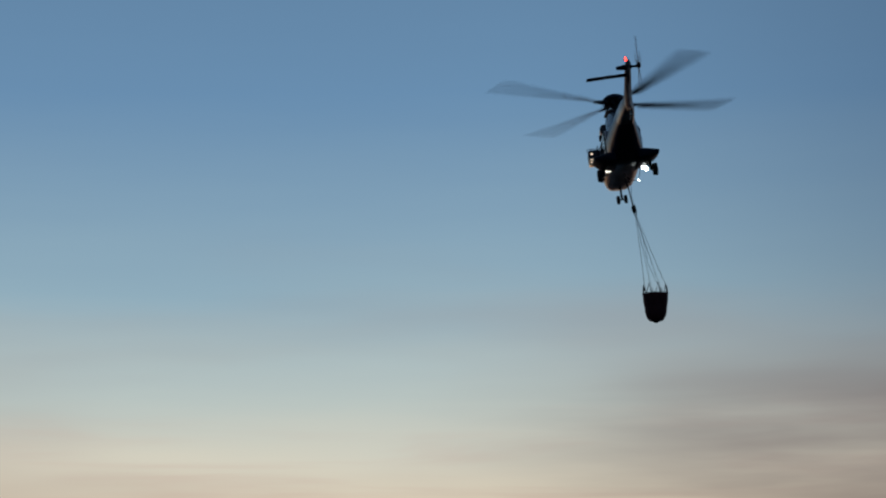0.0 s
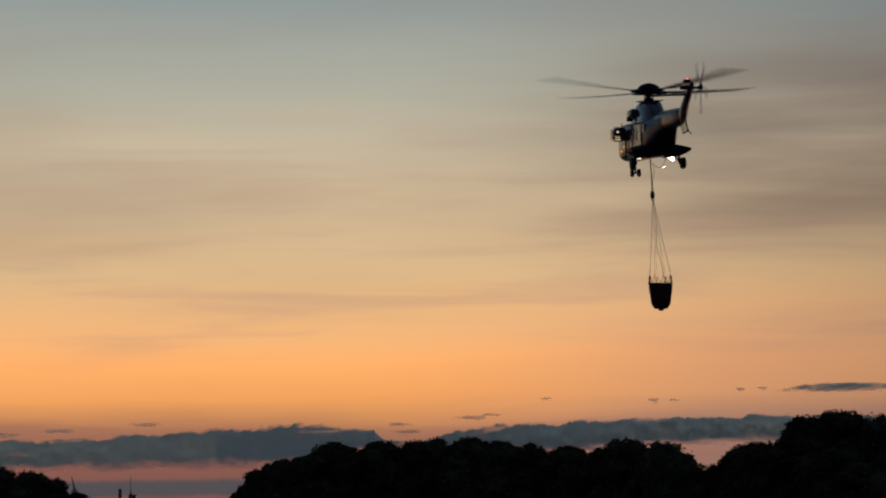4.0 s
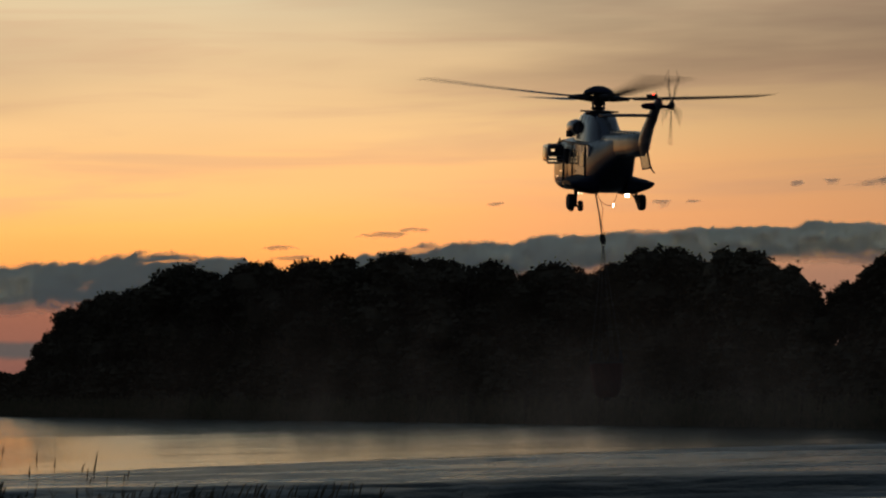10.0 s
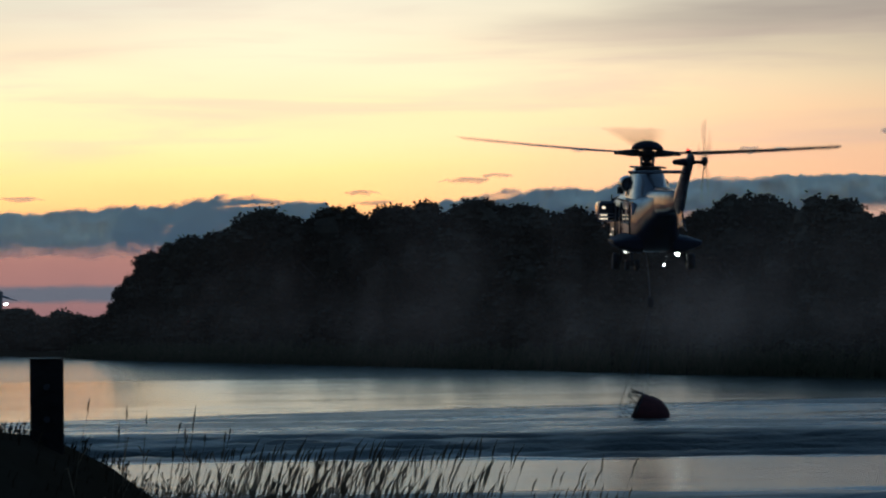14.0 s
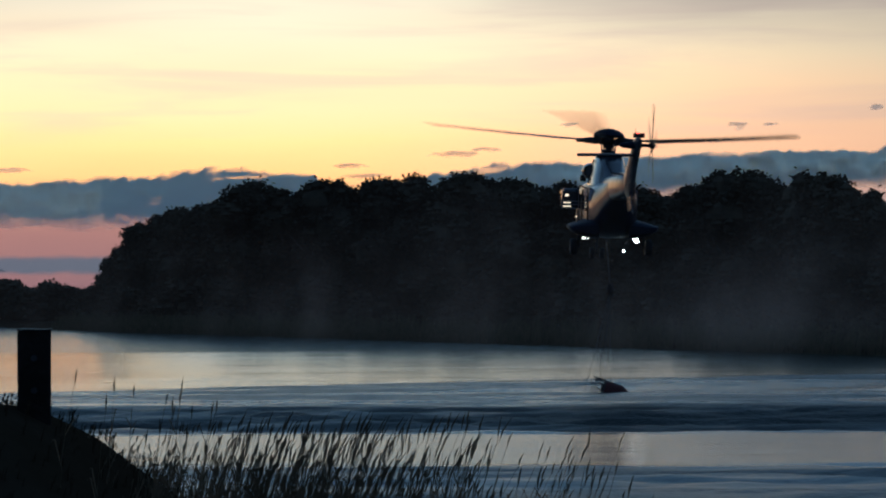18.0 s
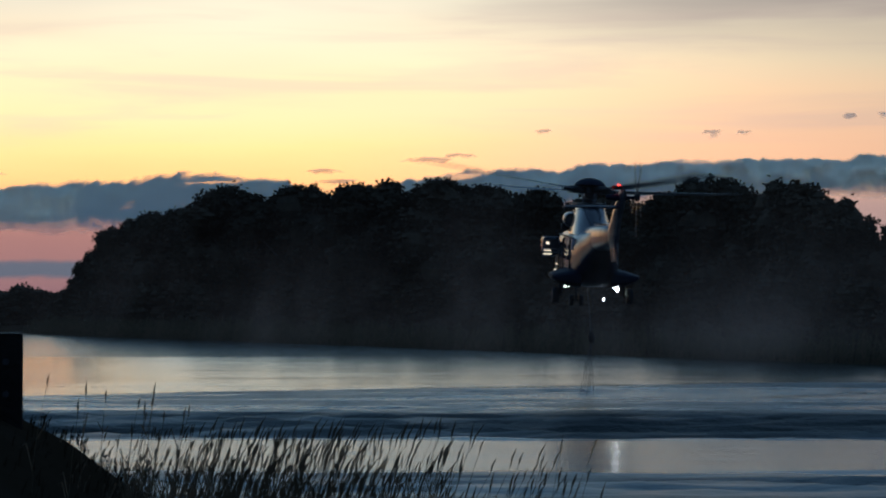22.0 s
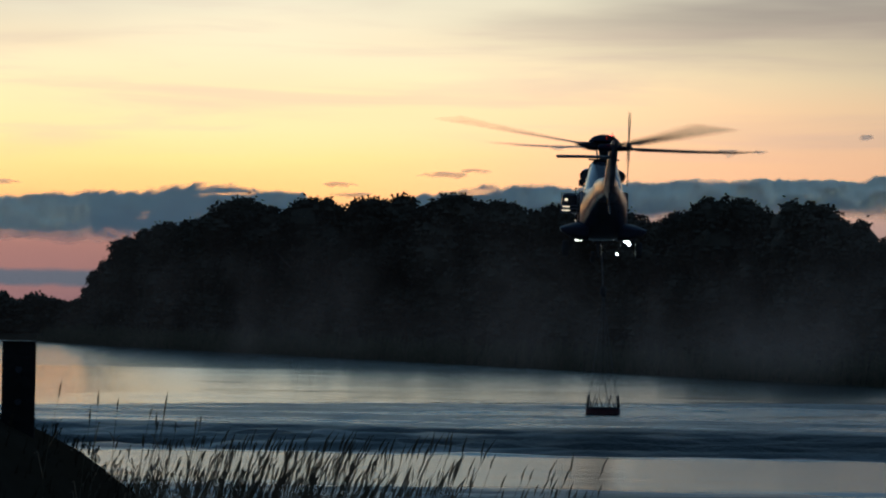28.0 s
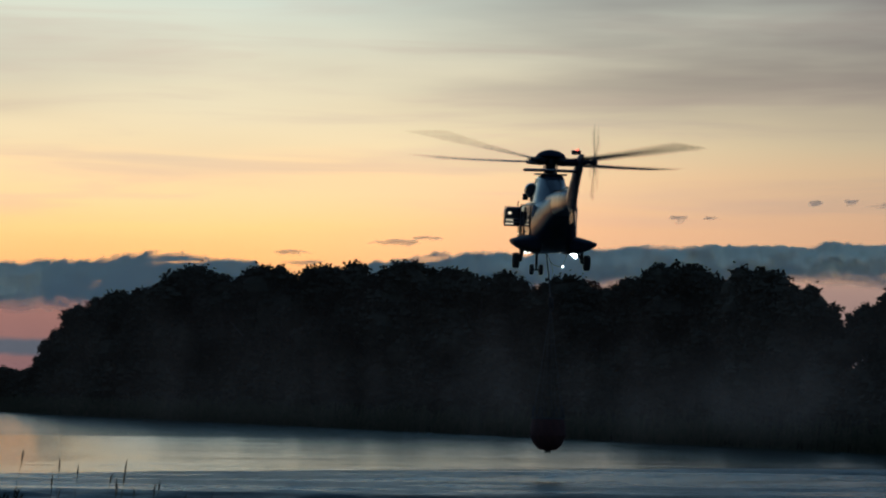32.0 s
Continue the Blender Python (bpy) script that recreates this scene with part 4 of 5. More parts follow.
def helicopter():
    h = thing("helicopter", "grey and navy twin-engined transport helicopter hovering with landing lights on", "helicopter")
    body = Shape().loft([oval(*r) for r in ((5.5, 0.12, 1.1, 1.4), (5.3, 0.5, 0.85, 1.8), (4.85, 0.76, 0.62, 2.28), (4.1, 0.9, 0.58, 2.7), (3.0, 0.98, 0.62, 2.86), (0, 1.0, 0.74, 2.92), (-1.8, 1.0, 0.76, 2.94), (-2.4, 0.95, 0.82, 2.98, 32, 3), (-3.0, 0.84, 1.1, 3.02, 32, 2.8), (-3.8, 0.66, 1.65, 3.1, 32, 2.6), (-4.6, 0.5, 2.1, 3.2), (-5.4, 0.3, 2.42, 3.1))])
    part("fuselage", body, PAINT, h, "silver-grey upper body over a navy belly")
    part("tail_boom", Shape().loft([oval(*r) for r in ((-2.0, 0.3, 2.7, 2.9), (-2.6, 0.5, 2.5, 3.16), (-3.6, 0.52, 2.25, 3.24), (-5.0, 0.47, 2.3, 3.28), (-6.5, 0.38, 2.42, 3.32), (-7.4, 0.25, 2.55, 3.32), (-7.9, 0.1, 2.75, 3.1))]), PAINT, h, "long pale grey boom, dark beneath")
    spine = part("drive_shaft_cover", Shape().loft([oval(*r) for r in ((-2.0, 0.1, 3.0, 3.22), (-2.6, 0.13, 3.1, 3.32), (-6.6, 0.12, 3.2, 3.41), (-7.3, 0.08, 3.2, 3.38))]), SILVER, h)
    for k in range(9):
        part("latch", Shape().box(-0.15, -0.11, -6.6 + 0.5 * k, -6.52 + 0.5 * k, 3.29, 3.35), DARK, spine)
    def trunk(y, low, high, z0, z1):
        """A ring with sloping sides and rounded shoulders."""
        r = 0.16
        right = [(low, z0), (low - 0.35 * (low - high), z0 + 0.42 * (z1 - z0)), (high + 0.03, z1 - r), (high - 0.03, z1 - 0.35 * r), (high - 0.12, z1)]
        return [(x, y, z) for x, z in right] + [(-x, y, z) for x, z in reversed(right)]

    cowl = Shape().loft([trunk(*r) for r in ((2.3, 0.3, 0.2, 2.8, 3.1), (1.8, 0.56, 0.38, 2.8, 3.5), (1.2, 0.72, 0.5, 2.8, 3.86), (0.6, 0.78, 0.52, 2.8, 3.95), (-0.7, 0.8, 0.52, 2.8, 3.97), (-1.2, 0.8, 0.46, 2.8, 3.9), (-1.75, 0.76, 0.38, 2.8, 3.66), (-2.2, 0.66, 0.3, 2.8, 3.42), (-2.6, 0.5, 0.2, 2.85, 3.25))])
    part("engine_cowling", cowl, COWL, h, "glossy dark blue-grey engine cowling with sloping sides")
    part("gearbox_fairing", Shape().box(-0.62, 0.62, -1.05, 0.75, 3.97, 4.03, 0.06), STEEL, h, "flat deck under the rotor head")
    part("swash_plate", Shape().lathe([(0.17, 4.06), (0.28, 4.08), (0.31, 4.13), (0.27, 4.18), (0.17, 4.2)], 20), STEEL, h)
    part("vent_box", Shape().box(-0.98, -0.76, 1.3, 1.7, 2.9, 3.16, 0.03), DARK, h)
    for y in (0.5, -0.1, -0.7):
        part("cowling_seam", Shape().take([(-0.80, y, 2.86), (-0.80, y + 0.02, 2.86), (-0.57, y + 0.02, 3.8), (-0.57, y, 3.8), (-0.76, y, 2.86), (-0.76, y + 0.02, 2.86), (-0.53, y + 0.02, 3.8), (-0.53, y, 3.8)], [(0, 1, 2, 3), (7, 6, 5, 4), (0, 4, 5, 1), (2, 6, 7, 3), (1, 5, 6, 2), (0, 3, 7, 4)]), STEEL, h)
    # cabin glazing
    part("windscreen", Shape().loft([oval(*r) for r in ((5.2, 0.53, 1.75, 2.0), (4.8, 0.76, 1.75, 2.31), (4.2, 0.89, 1.78, 2.68), (3.9, 0.92, 1.9, 2.74))]), GLASS, h, "dark curved cockpit glazing")
    for side in (-1, 1):
        for k in range(5):
            y0 = 2.3 - 0.95 * k
            out = 1.005 if k < 3 else 1.03
            pane = Shape().box(min(side * 0.9, side * out), max(side * 0.9, side * out), y0 - 0.3, y0 + 0.3, 1.8, 2.4, 0.02)
            part("cabin_window", pane, GLASS, h)
        door = Shape().box(min(side * 0.95, side * 1.015), max(side * 0.95, side * 1.015), -1.9, -0.2, 0.98, 2.66, 0.03)
        d = part("cabin_door", door, SILVER, h)
        part("door_rail", Shape().box(min(side * 0.86, side * 0.95), max(side * 0.86, side * 0.95), -2.2, 2.6, 2.66, 2.71), STEEL, d)
        part("door_handle", Shape().box(min(side * 1.0, side * 1.045), max(side * 1.0, side * 1.045), -0.4, -0.3, 1.55, 1.62), STEEL, d)
        # engine exhausts and intakes
        ex = Shape().lathe([(0.22, -0.5), (0.24, 0.0), (0.22, 0.02), (0.2, -0.35), (0.05, -0.4)], 18, "y", (0, 0, 0))
        part("exhaust", ex, DARK, h, "dark open exhaust pipe", at=pose(side * 0.74, 0.45, 3.33, 0, 0, 180 + side * 14))
        part("exhaust_fairing", Shape().loft([[(side * 0.62 + p[0], p[1], p[2]) for p in oval(*r)] for r in ((2.5, 0.1, 3.15, 3.35, 32, 2), (2.1, 0.26, 3.05, 3.56, 32, 2), (1.4, 0.32, 3.0, 3.64, 32, 2), (0.7, 0.30, 3.03, 3.62, 32, 2), (0.6, 0.25, 3.08, 3.58, 32, 2))]), SILVER, h, "pale engine fairing")
        part("air_intake", Shape().lathe([(0.2, 0), (0.22, 0.06), (0.2, 0.3), (0.14, 0.34), (0.12, 0.02)], 18, "y", (side * 0.36, 2.7, 3.1)), STEEL, h)
        # sponsons with the main gear
        rings = []
        for x, y0, y1, z0, z1 in ((0.6, -3.0, 0.2, 0.72, 1.55), (1.1, -3.05, 0.0, 0.78, 1.46), (1.48, -3.0, -0.5, 0.92, 1.36), (1.68, -2.95, -0.9, 1.04, 1.30), (1.78, -2.8, -1.3, 1.12, 1.27)):
            cy, hy, cz, hz = (y0 + y1) / 2, (y1 - y0) / 2, (z0 + z1) / 2, (z1 - z0) / 2
            rings.append([(side * x, cy + hy * math.copysign(abs(math.cos(a)) ** 0.6, math.cos(a)), cz + hz * math.copysign(abs(math.sin(a)) ** 0.6, math.sin(a))) for a in [2 * math.pi * i / 24 * (-side) for i in range(24)]])
        part("sponson", Shape().loft(rings), NAVY, h)
        leg = part("main_gear_leg", Shape().tube([(side * 1.3, -1.65, 1.0), (side * 1.3, -1.7, 0.65), (side * 1.3, -1.75, 0.4)], 0.085, 0.055, 10).tube([(side * 1.1, -1.2, 0.95), (side * 1.3, -1.75, 0.45)], 0.045, 0.04, 8), STEEL, h)
        part("axle", Shape().tube([(side * 1.28, -1.75, 0.4), (side * 1.6, -1.75, 0.4)], 0.05, 0.05, 8), STEEL, leg)
        wheel(h, side * 1.52, -1.75, 0.4, 0.34, 0.26)
    nose_leg = part("nose_gear_leg", Shape().tube([(0, 3.9, 0.95), (0, 3.72, 0.05), (0, 3.72, -0.08)], 0.07, 0.05, 10).tube([(0, 3.2, 0.85), (0, 3.74, 0.45)], 0.035, 0.035, 8), STEEL, h)
    part("axle", Shape().tube([(-0.25, 3.72, -0.09), (0.25, 3.72, -0.09)], 0.045, 0.045, 8), STEEL, nose_leg)
    wheel(h, -0.21, 3.72, -0.09, 0.24, 0.17), wheel(h, 0.21, 3.72, -0.09, 0.24, 0.17)
    # tail
    part("tail_fin", Shape().loft([[(p * w + 0.07 * max(0.0, z - 3.2), y0 + (y1 - y0) * q, z) for p, q in ((-0.9, 0.25), (-1, 0.5), (-0.6, 0.8), (0, 1.0), (0.6, 0.8), (1, 0.5), (0.9, 0.25), (0, 0.0))] for z, y0, y1, w in ((2.5, -8.0, -7.0, 0.08), (2.75, -8.2, -6.7, 0.19), (3.2, -8.45, -6.9, 0.22), (3.5, -8.6, -7.3, 0.2), (4.1, -9.15, -8.1, 0.18), (4.55, -9.6, -8.75, 0.16), (4.72, -9.6, -8.95, 0.08))]), PAINT, h, "broad grey swept tail fin")
    vf = part("ventral_fin", Shape().take([(sx * 0.03, y, z) for sx in (-1, 1) for y, z in ((-7.0, 2.72), (-8.2, 2.72), (-8.7, 2.12), (-7.6, 2.02))], [(0, 1, 2, 3), (7, 6, 5, 4), (0, 4, 5, 1), (1, 5, 6, 2), (2, 6, 7, 3), (3, 7, 4, 0)]), COWL, h, "grey ventral fin")
    part("fin_frame", Shape().tube([(0, -7.0, 2.7), (0, -7.6, 2.0), (0, -8.7, 2.1), (0, -8.2, 2.7)], 0.045, 0.045, 8), NAVY, vf)
    part("tail_skid", Shape().tube([(0, -8.5, 2.3), (0, -8.95, 2.02), (0, -9.3, 1.95)], 0.035, 0.03, 8), STEEL, h)
    part("stabiliser", Shape().loft([[(x, -9.38 + 0.75 * q, 4.04 + 0.06 * p + (0.0 if x < -1 else 0.02)) for p, q in ((0, 0), (0.7, 0.35), (1, 0.7), (0, 1.0), (-1, 0.7), (-0.7, 0.35))] for x in (-2.12, -2.05, -1.0, -0.05)]), NAVY, h, "horizontal stabiliser on one side of the fin")
    part("gearbox", Shape().lathe([(0.04, -0.55), (0.09, -0.5), (0.14, -0.1), (0.11, 0.2), (0.06, 0.3), (0.06, 0.5), (0.1, 0.54), (0.03, 0.6)], 16, "x", (0, -9.15, 4.42)), NAVY, h)
    # things fixed to the left side and belly
    pod = part("hoist_pod", Shape().loft([[(-1.33 + p[0], p[1], p[2]) for p in oval(*r, 32, 6.0)] for r in ((3.4, 0.26, 1.95, 2.4), (3.2, 0.33, 1.82, 2.52), (2.1, 0.34, 1.8, 2.56), (2.02, 0.28, 1.86, 2.5))]), COWL, h, "dark boxy equipment pod beside the cockpit")
    part("pod_strut", Shape().tube([(-0.95, 2.5, 2.3), (-1.15, 2.5, 2.3)], 0.06, 0.06, 8), STEEL, pod)
    part("pod_frame", Shape().tube([(-1.7, 1.97, 1.78), (-1.7, 1.95, 2.58), (-1.0, 1.95, 2.58), (-1.0, 1.97, 1.78), (-1.7, 1.97, 1.78)], 0.03, 0.03, 6), SILVER, pod)
    for z in (1.8, 1.95, 2.08):
        part("pod_rail", Shape().tube([(-1.7, 1.93, z), (-1.4, 1.91, z), (-1.0, 1.93, z)], 0.02, 0.02, 6), SILVER, pod)
    for z, half, tall in ((1.85, 0.17, 0.05), (2.0, 0.15, 0.045), (2.27, 0.07, 0.1)):
        part("pod_light", Shape().box(-1.48 - half, -1.48 + half, 1.94, 1.99, z, z + tall, 0.01), WARM_GLOW, pod, "warm formation light")
    part("pod_mirror", Shape().tube([(-1.05, 2.6, 2.55), (-1.08, 2.55, 2.75), (-1.05, 2.5, 2.82)], 0.025, 0.03, 6), STEEL, pod)
    # pale panels painted in for the sky's reflection in the side windows
    for y0, y1, x in ((-1.5, -1.12, -1.035), (-2.4, -2.08, -0.985)):
        part("escape_panel", Shape().box(x, x + 0.12, y0, y1, 2.22, 2.66, 0.02), PALE, h, "pale panel painted for a window reflecting the sky")
    for y0, y1, z0, z1 in ((0.3, 0.34, 0.9, 2.6), (2.0, 2.04, 0.8, 2.5), (-1.96, -1.92, 0.9, 2.6)):
        part("door_frame", Shape().box(-1.03, -0.96, y0, y1, z0, z1), DARK, h)
    for y in (1.0, 1.6, 2.6, 3.2):
        part("step", Shape().box(-1.06, -0.9, y, y + 0.22, 0.95, 1.0, 0.01), PALE, h)
    for k in range(3):
        part("panel_seam", Shape().box(-1.006, -0.98, -1.7 + 1.5 * k, -1.68 + 1.5 * k, 1.2, 2.4), STEEL, h)
    for x, y, z, r in ((0.98, -0.72, 0.76, 0.07), (1.1, -0.74, 0.73, 0.1), (1.16, -0.74, 0.62, 0.07)):
        part("landing_light", Shape().lathe([(0.02, -0.05), (r, -0.02), (r, 0.05), (0.03, 0.08)], 16, "y", (x, y, z)), LAMP_WHITE, h, "dazzling white landing light")
    for x, z, r in ((-1.06, 0.74, 0.055), (-0.86, 0.73, 0.04), (-0.98, 0.7, 0.03)):
        part("position_light", Shape().lathe([(0.01, -0.03), (r, -0.01), (r, 0.03), (0.01, 0.05)], 12, "y", (x, -0.95, z)), LAMP_MID, h, "bright white lamp under the sponson")
    # glowing dots added for bright lit bits of the flank, not real lamps
    for y, z, r in ((2.4, 1.45, 0.03), (3.0, 1.2, 0.035), (1.2, 1.05, 0.03)):
        part("position_light", Shape().lathe([(0.01, -0.05), (r, -0.02), (r, 0.02), (0.01, 0.05)], 10, "x", (-1.02, y, z)), WARM_GLOW, h, "glowing dot for a lit bit of the flank")
    part("cable_lamp", Shape().tube([(0.1, -0.1, 0.45), (0.25, -0.25, 0.25), (0.5, -0.3, 0.17), (0.66, -0.3, 0.2), (0.78, -0.32, 0.5), (0.85, -0.4, 0.8)], 0.015, 0.012, 6), STEEL, h)
    part("marker_light", Shape().lathe([(0.01, -0.04), (0.04, 0.0), (0.01, 0.04)], 12, "z", (0.68, -0.3, 0.19)), LAMP_WHITE, h)
    part("cargo_hook", Shape().tube([(0, 0.1, 0.85), (0, 0.1, 0.66), (0.06, 0.1, 0.58), (0.0, 0.1, 0.52)], 0.045, 0.03, 8), STEEL, h)
    part("mast", Shape().lathe([(0.17, 3.9), (0.14, 4.15), (0.13, 4.5)], 16), STEEL, h)
    for k in range(4):
        a = 2 * math.pi * k / 4 + 0.5
        part("control_rod", Shape().tube([(0.3 * math.cos(a), 0.3 * math.sin(a), 4.0), (0.36 * math.cos(a), 0.36 * math.sin(a), 4.42)], 0.035, 0.03, 6), SILVER, h, "pale pitch-control rod")
    # main rotor
    rotor = part("main_rotor", Shape().lathe([(0.12, -0.34), (0.2, -0.3), (0.22, -0.16), (0.3, -0.1), (0.3, 0.06), (0.2, 0.1), (0.16, 0.2)], 24), STEEL, h, "dark steel rotor head")
    for k in range(4):
        part("hinge_lug", Shape().box(-0.08, 0.08, 0.26, 0.5, -0.15, 0.07, 0.03), STEEL, rotor, at=pose(0, 0, 0, 0, 0, 45 + 90 * k))
    part("hub_cap", Shape().lathe([(0.5, 0.15), (0.64, 0.16), (0.66, 0.19), (0.58, 0.31), (0.42, 0.42), (0.2, 0.49), (0.02, 0.51)], 28), NAVY, rotor, "domed rotor cap")
    bl = []
    for r, chord, thick in ((0.9, 0.16, 0.1), (1.5, 0.22, 0.08), (2.0, 0.56, 0.07), (4.5, 0.6, 0.06), (7.3, 0.6, 0.05), (7.65, 0.5, 0.04), (7.8, 0.3, 0.03)):
        z = 0.045 * (r - 0.6) + 0.0022 * r * r
        tw = radians(13 - r)
        bl.append([(chord * (0.25 - c) * math.cos(tw), r, z + thick * t + chord * (0.25 - c) * math.sin(tw)) for c, t in ((0, 0), (0.15, 0.5), (0.45, 0.6), (1.0, 0), (0.45, -0.35), (0.15, -0.4))])
    blade_mesh = Shape().loft(bl).mesh("rotor_blade", BLADE)
    sleeve_mesh = Shape().lathe([(0.13, 0.35), (0.15, 0.6), (0.12, 0.9), (0.09, 1.15), (0.09, 1.35)], 12, "y").box(-0.22, -0.12, 0.5, 0.8, -0.08, 0.06).mesh("blade_sleeve", STEEL)
    for k in range(4):
        b = part("rotor_blade", blade_mesh, BLADE, rotor, at=pose(0, 0, 0, 0, 0, 90 * k))
        part("blade_sleeve", sleeve_mesh, STEEL, b)
    # tail rotor
    tail = part("tail_rotor", Shape().lathe([(0.02, -0.1), (0.16, -0.06), (0.18, 0.06), (0.08, 0.12)], 16, "x"), STEEL, h)
    tb = Shape().loft([[(0.02 * t, c * 0.15, r) for c, t in ((-0.5, 0), (-0.2, 1), (0.5, 0), (-0.2, -1))] for r in (0.2, 0.5, 1.4, 1.52)]).mesh("tail_blade", BLADE)
    for k in range(5):
        part("tail_blade", tb, BLADE, tail, at=pose(0, 0, 0, 72 * k, 0, 0))
    # turning beacon on the fin tip; its shade plates are added to hide the lamp between flashes
    beacon = part("beacon", Shape().lathe([(0.035, 0), (0.04, 0.03), (0.03, 0.09), (0.01, 0.2), (0.005, 0.3)], 14), DARK, h, at=pose(0, -9.25, 4.72))
    part("beacon_lamp", Shape().box(-0.06, 0.06, -0.12, -0.06, 0.0, 0.18, 0.02), LAMP_RED, beacon, "red anti-collision lamp")
    part("beacon_shade", Shape().box(-0.072, -0.062, -0.36, 0.05, -0.02, 0.15).box(0.062, 0.072, -0.36, 0.05, -0.02, 0.15).box(-0.06, 0.06, -0.055, 0.05, 0.0, 0.15), DARK, beacon)
    # the body is stretched downwards from the rotor head to fit the camera's view
    def deepen(ob):
        if ob.location.length > 0.01:
            ob.location.z = HUB[2] - (HUB[2] - ob.location.z) * 1.035
            return
        for v in ob.data.vertices:
            v.co.z = HUB[2] - (HUB[2] - v.co.z) * 1.035
        for c in ob.children:
            deepen(c)

    for ob in list(h.children):
        if ob not in (rotor, tail, beacon):
            deepen(ob)
    return h, rotor, tail, beacon


HELI, MAIN_ROTOR, TAIL_ROTOR, BEACON = helicopter()


# ---- sling, lines and bucket ----
def sling():
    t = thing("sling_line", "short dark cargo strap with a swivel hook under the helicopter", "sling")
    part("strap", Shape().tube([(0, 0, 2.05), (0.02, 0, 1.2), (-0.01, 0, 0.2)], 0.035, 0.035, 8), ROPE, t)
    part("control_head", Shape().lathe([(0.03, 0.24), (0.1, 0.18), (0.13, 0.05), (0.13, -0.12), (0.08, -0.22), (0.03, -0.26)], 14), DARK, t)
    part("shackle", Shape().tube([(-0.07, 0, -0.2), (-0.08, 0, -0.32), (0, 0, -0.4), (0.08, 0, -0.32), (0.07, 0, -0.2)], 0.02, 0.02, 8), STEEL, t)
    part("power_cable", Shape().tube([(0.1, 0, 2.0), (0.22, 0.02, 1.4), (0.05, 0.05, 0.7), (0.12, 0, 0.1)], 0.012, 0.012, 6), DARK, t)
    return t


def bucket_lines():
    t = thing("bucket_lines", "bundle of thin grey suspension lines spreading to the bucket", "rope")
    for k in range(8):
        a = 2 * math.pi * k / 8 + 0.2
        e = (0.67 * math.cos(a), 0.67 * math.sin(a), -4.75)
        mid = tuple(0.5 * c for c in e[:2]) + (-2.6,)
        part("line", Shape().tube([(0.03 * math.cos(a), 0.03 * math.sin(a), -0.3), mid, e], 0.007, 0.007, 5), ROPE, t)
    part("dump_cable", Shape().tube([(0, 0, -0.3), (0.06, 0.03, -1.6), (-0.05, 0, -3.1), (0.16, 0, -4.4), (0.2, 0, -5.2)], 0.011, 0.011, 6), DARK, t)
    return t


def gore(profile, radii):
    """A curved fabric panel hung from its top edge; x points outwards."""
    rings = []
    for (x, z), r in zip(profile, radii):
        arc = [math.radians(-20.5 + 41.0 * i / 6) for i in range(7)]
        outer = [(x - r + (r + 0.006) * math.cos(a), r * math.sin(a), z) for a in arc]
        inner = [(x - r + (r - 0.006) * math.cos(a), r * math.sin(a), z) for a in reversed(arc)]
        rings.append(outer + inner)
    return Shape().loft(rings)


def bucket():
    """The fabric is cut in gores that hang slack while it is empty and swing out as it fills."""
    t = thing("water_bucket", "collapsible dark red fabric firefighting water bucket", "bucket")
    upper = gore(((0, 0), (0.02, -0.25), (0.02, -0.5), (0, -0.755)), (0.69, 0.69, 0.68, 0.66)).mesh("upper_gore", BUCKET)
    lower = gore(((0, 0.03), (0.035, -0.2), (0.045, -0.42), (0.02, -0.58), (-0.05, -0.72)), (0.66, 0.64, 0.58, 0.5, 0.38)).mesh("lower_gore", BUCKET)
    gores = []
    for k in range(12):
        gores.append((30.0 * k + 7, 0.008 * (k % 2), part("upper_gore", upper, BUCKET, t), part("lower_gore", lower, BUCKET, t)))
    base = part("base", Shape().lathe([(0.43, 0.06), (0.42, 0.0), (0.37, -0.04), (0.05, -0.05)], 24), BUCKET, t)
    valve = part("dump_valve", Shape().lathe([(0.12, -0.16), (0.17, -0.12), (0.15, -0.05)], 18), DARK, t)
    part("rim_hoop", Shape().tube([(0.70 * math.cos(a), 0.70 * math.sin(a), 0.0) for a in [2 * math.pi * i / 28 for i in range(29)]], 0.025, 0.025, 8), STEEL, t)
    for k in range(8):
        a = 2 * math.pi * k / 8 + 0.2
        c, s = math.cos(a), math.sin(a)
        w = 0.24
        p0 = (0.70 * math.cos(a - w), 0.70 * math.sin(a - w), 0.0)
        p1 = (0.70 * math.cos(a + w), 0.70 * math.sin(a + w), 0.0)
        part("shackle_leg", Shape().tube([p0, (0.67 * c, 0.67 * s, 0.52), p1], 0.026, 0.026, 6), STEEL, t)
    return t, gores, base, valve


def fill_bucket(gores, base, valve):
    """The gores hang slack until the bucket lies in the water, then stand out, full."""
    states = ((0, 0), (12.6, 0), (14.2, 1), (32, 1))
    for a, out, upper, lower in gores:
        c, s = math.cos(math.radians(a)), math.sin(math.radians(a))
        r1, rows_u, rows_l = 0.69 + out, [], []
        for when, full in states:
            r2 = (0.60, 0.775)[full] + out
            rows_u.append((when, pose(r1 * c, r1 * s, 0, 0, (6.8, -6.4)[full], a)))
            rows_l.append((when, pose(r2 * c, r2 * s, -0.74, 0, (13.0, 31.3)[full], a)))
        walk(upper, rows_u)
        walk(lower, rows_l)
    for ob in (base, valve):
        walk(ob, [(when, pose(0, 0, (-1.42, -1.31)[full])) for when, full in states])


SLING, LINES = sling(), bucket_lines()
WATER_BUCKET, GORES, BUCKET_BASE, DUMP_VALVE = bucket()


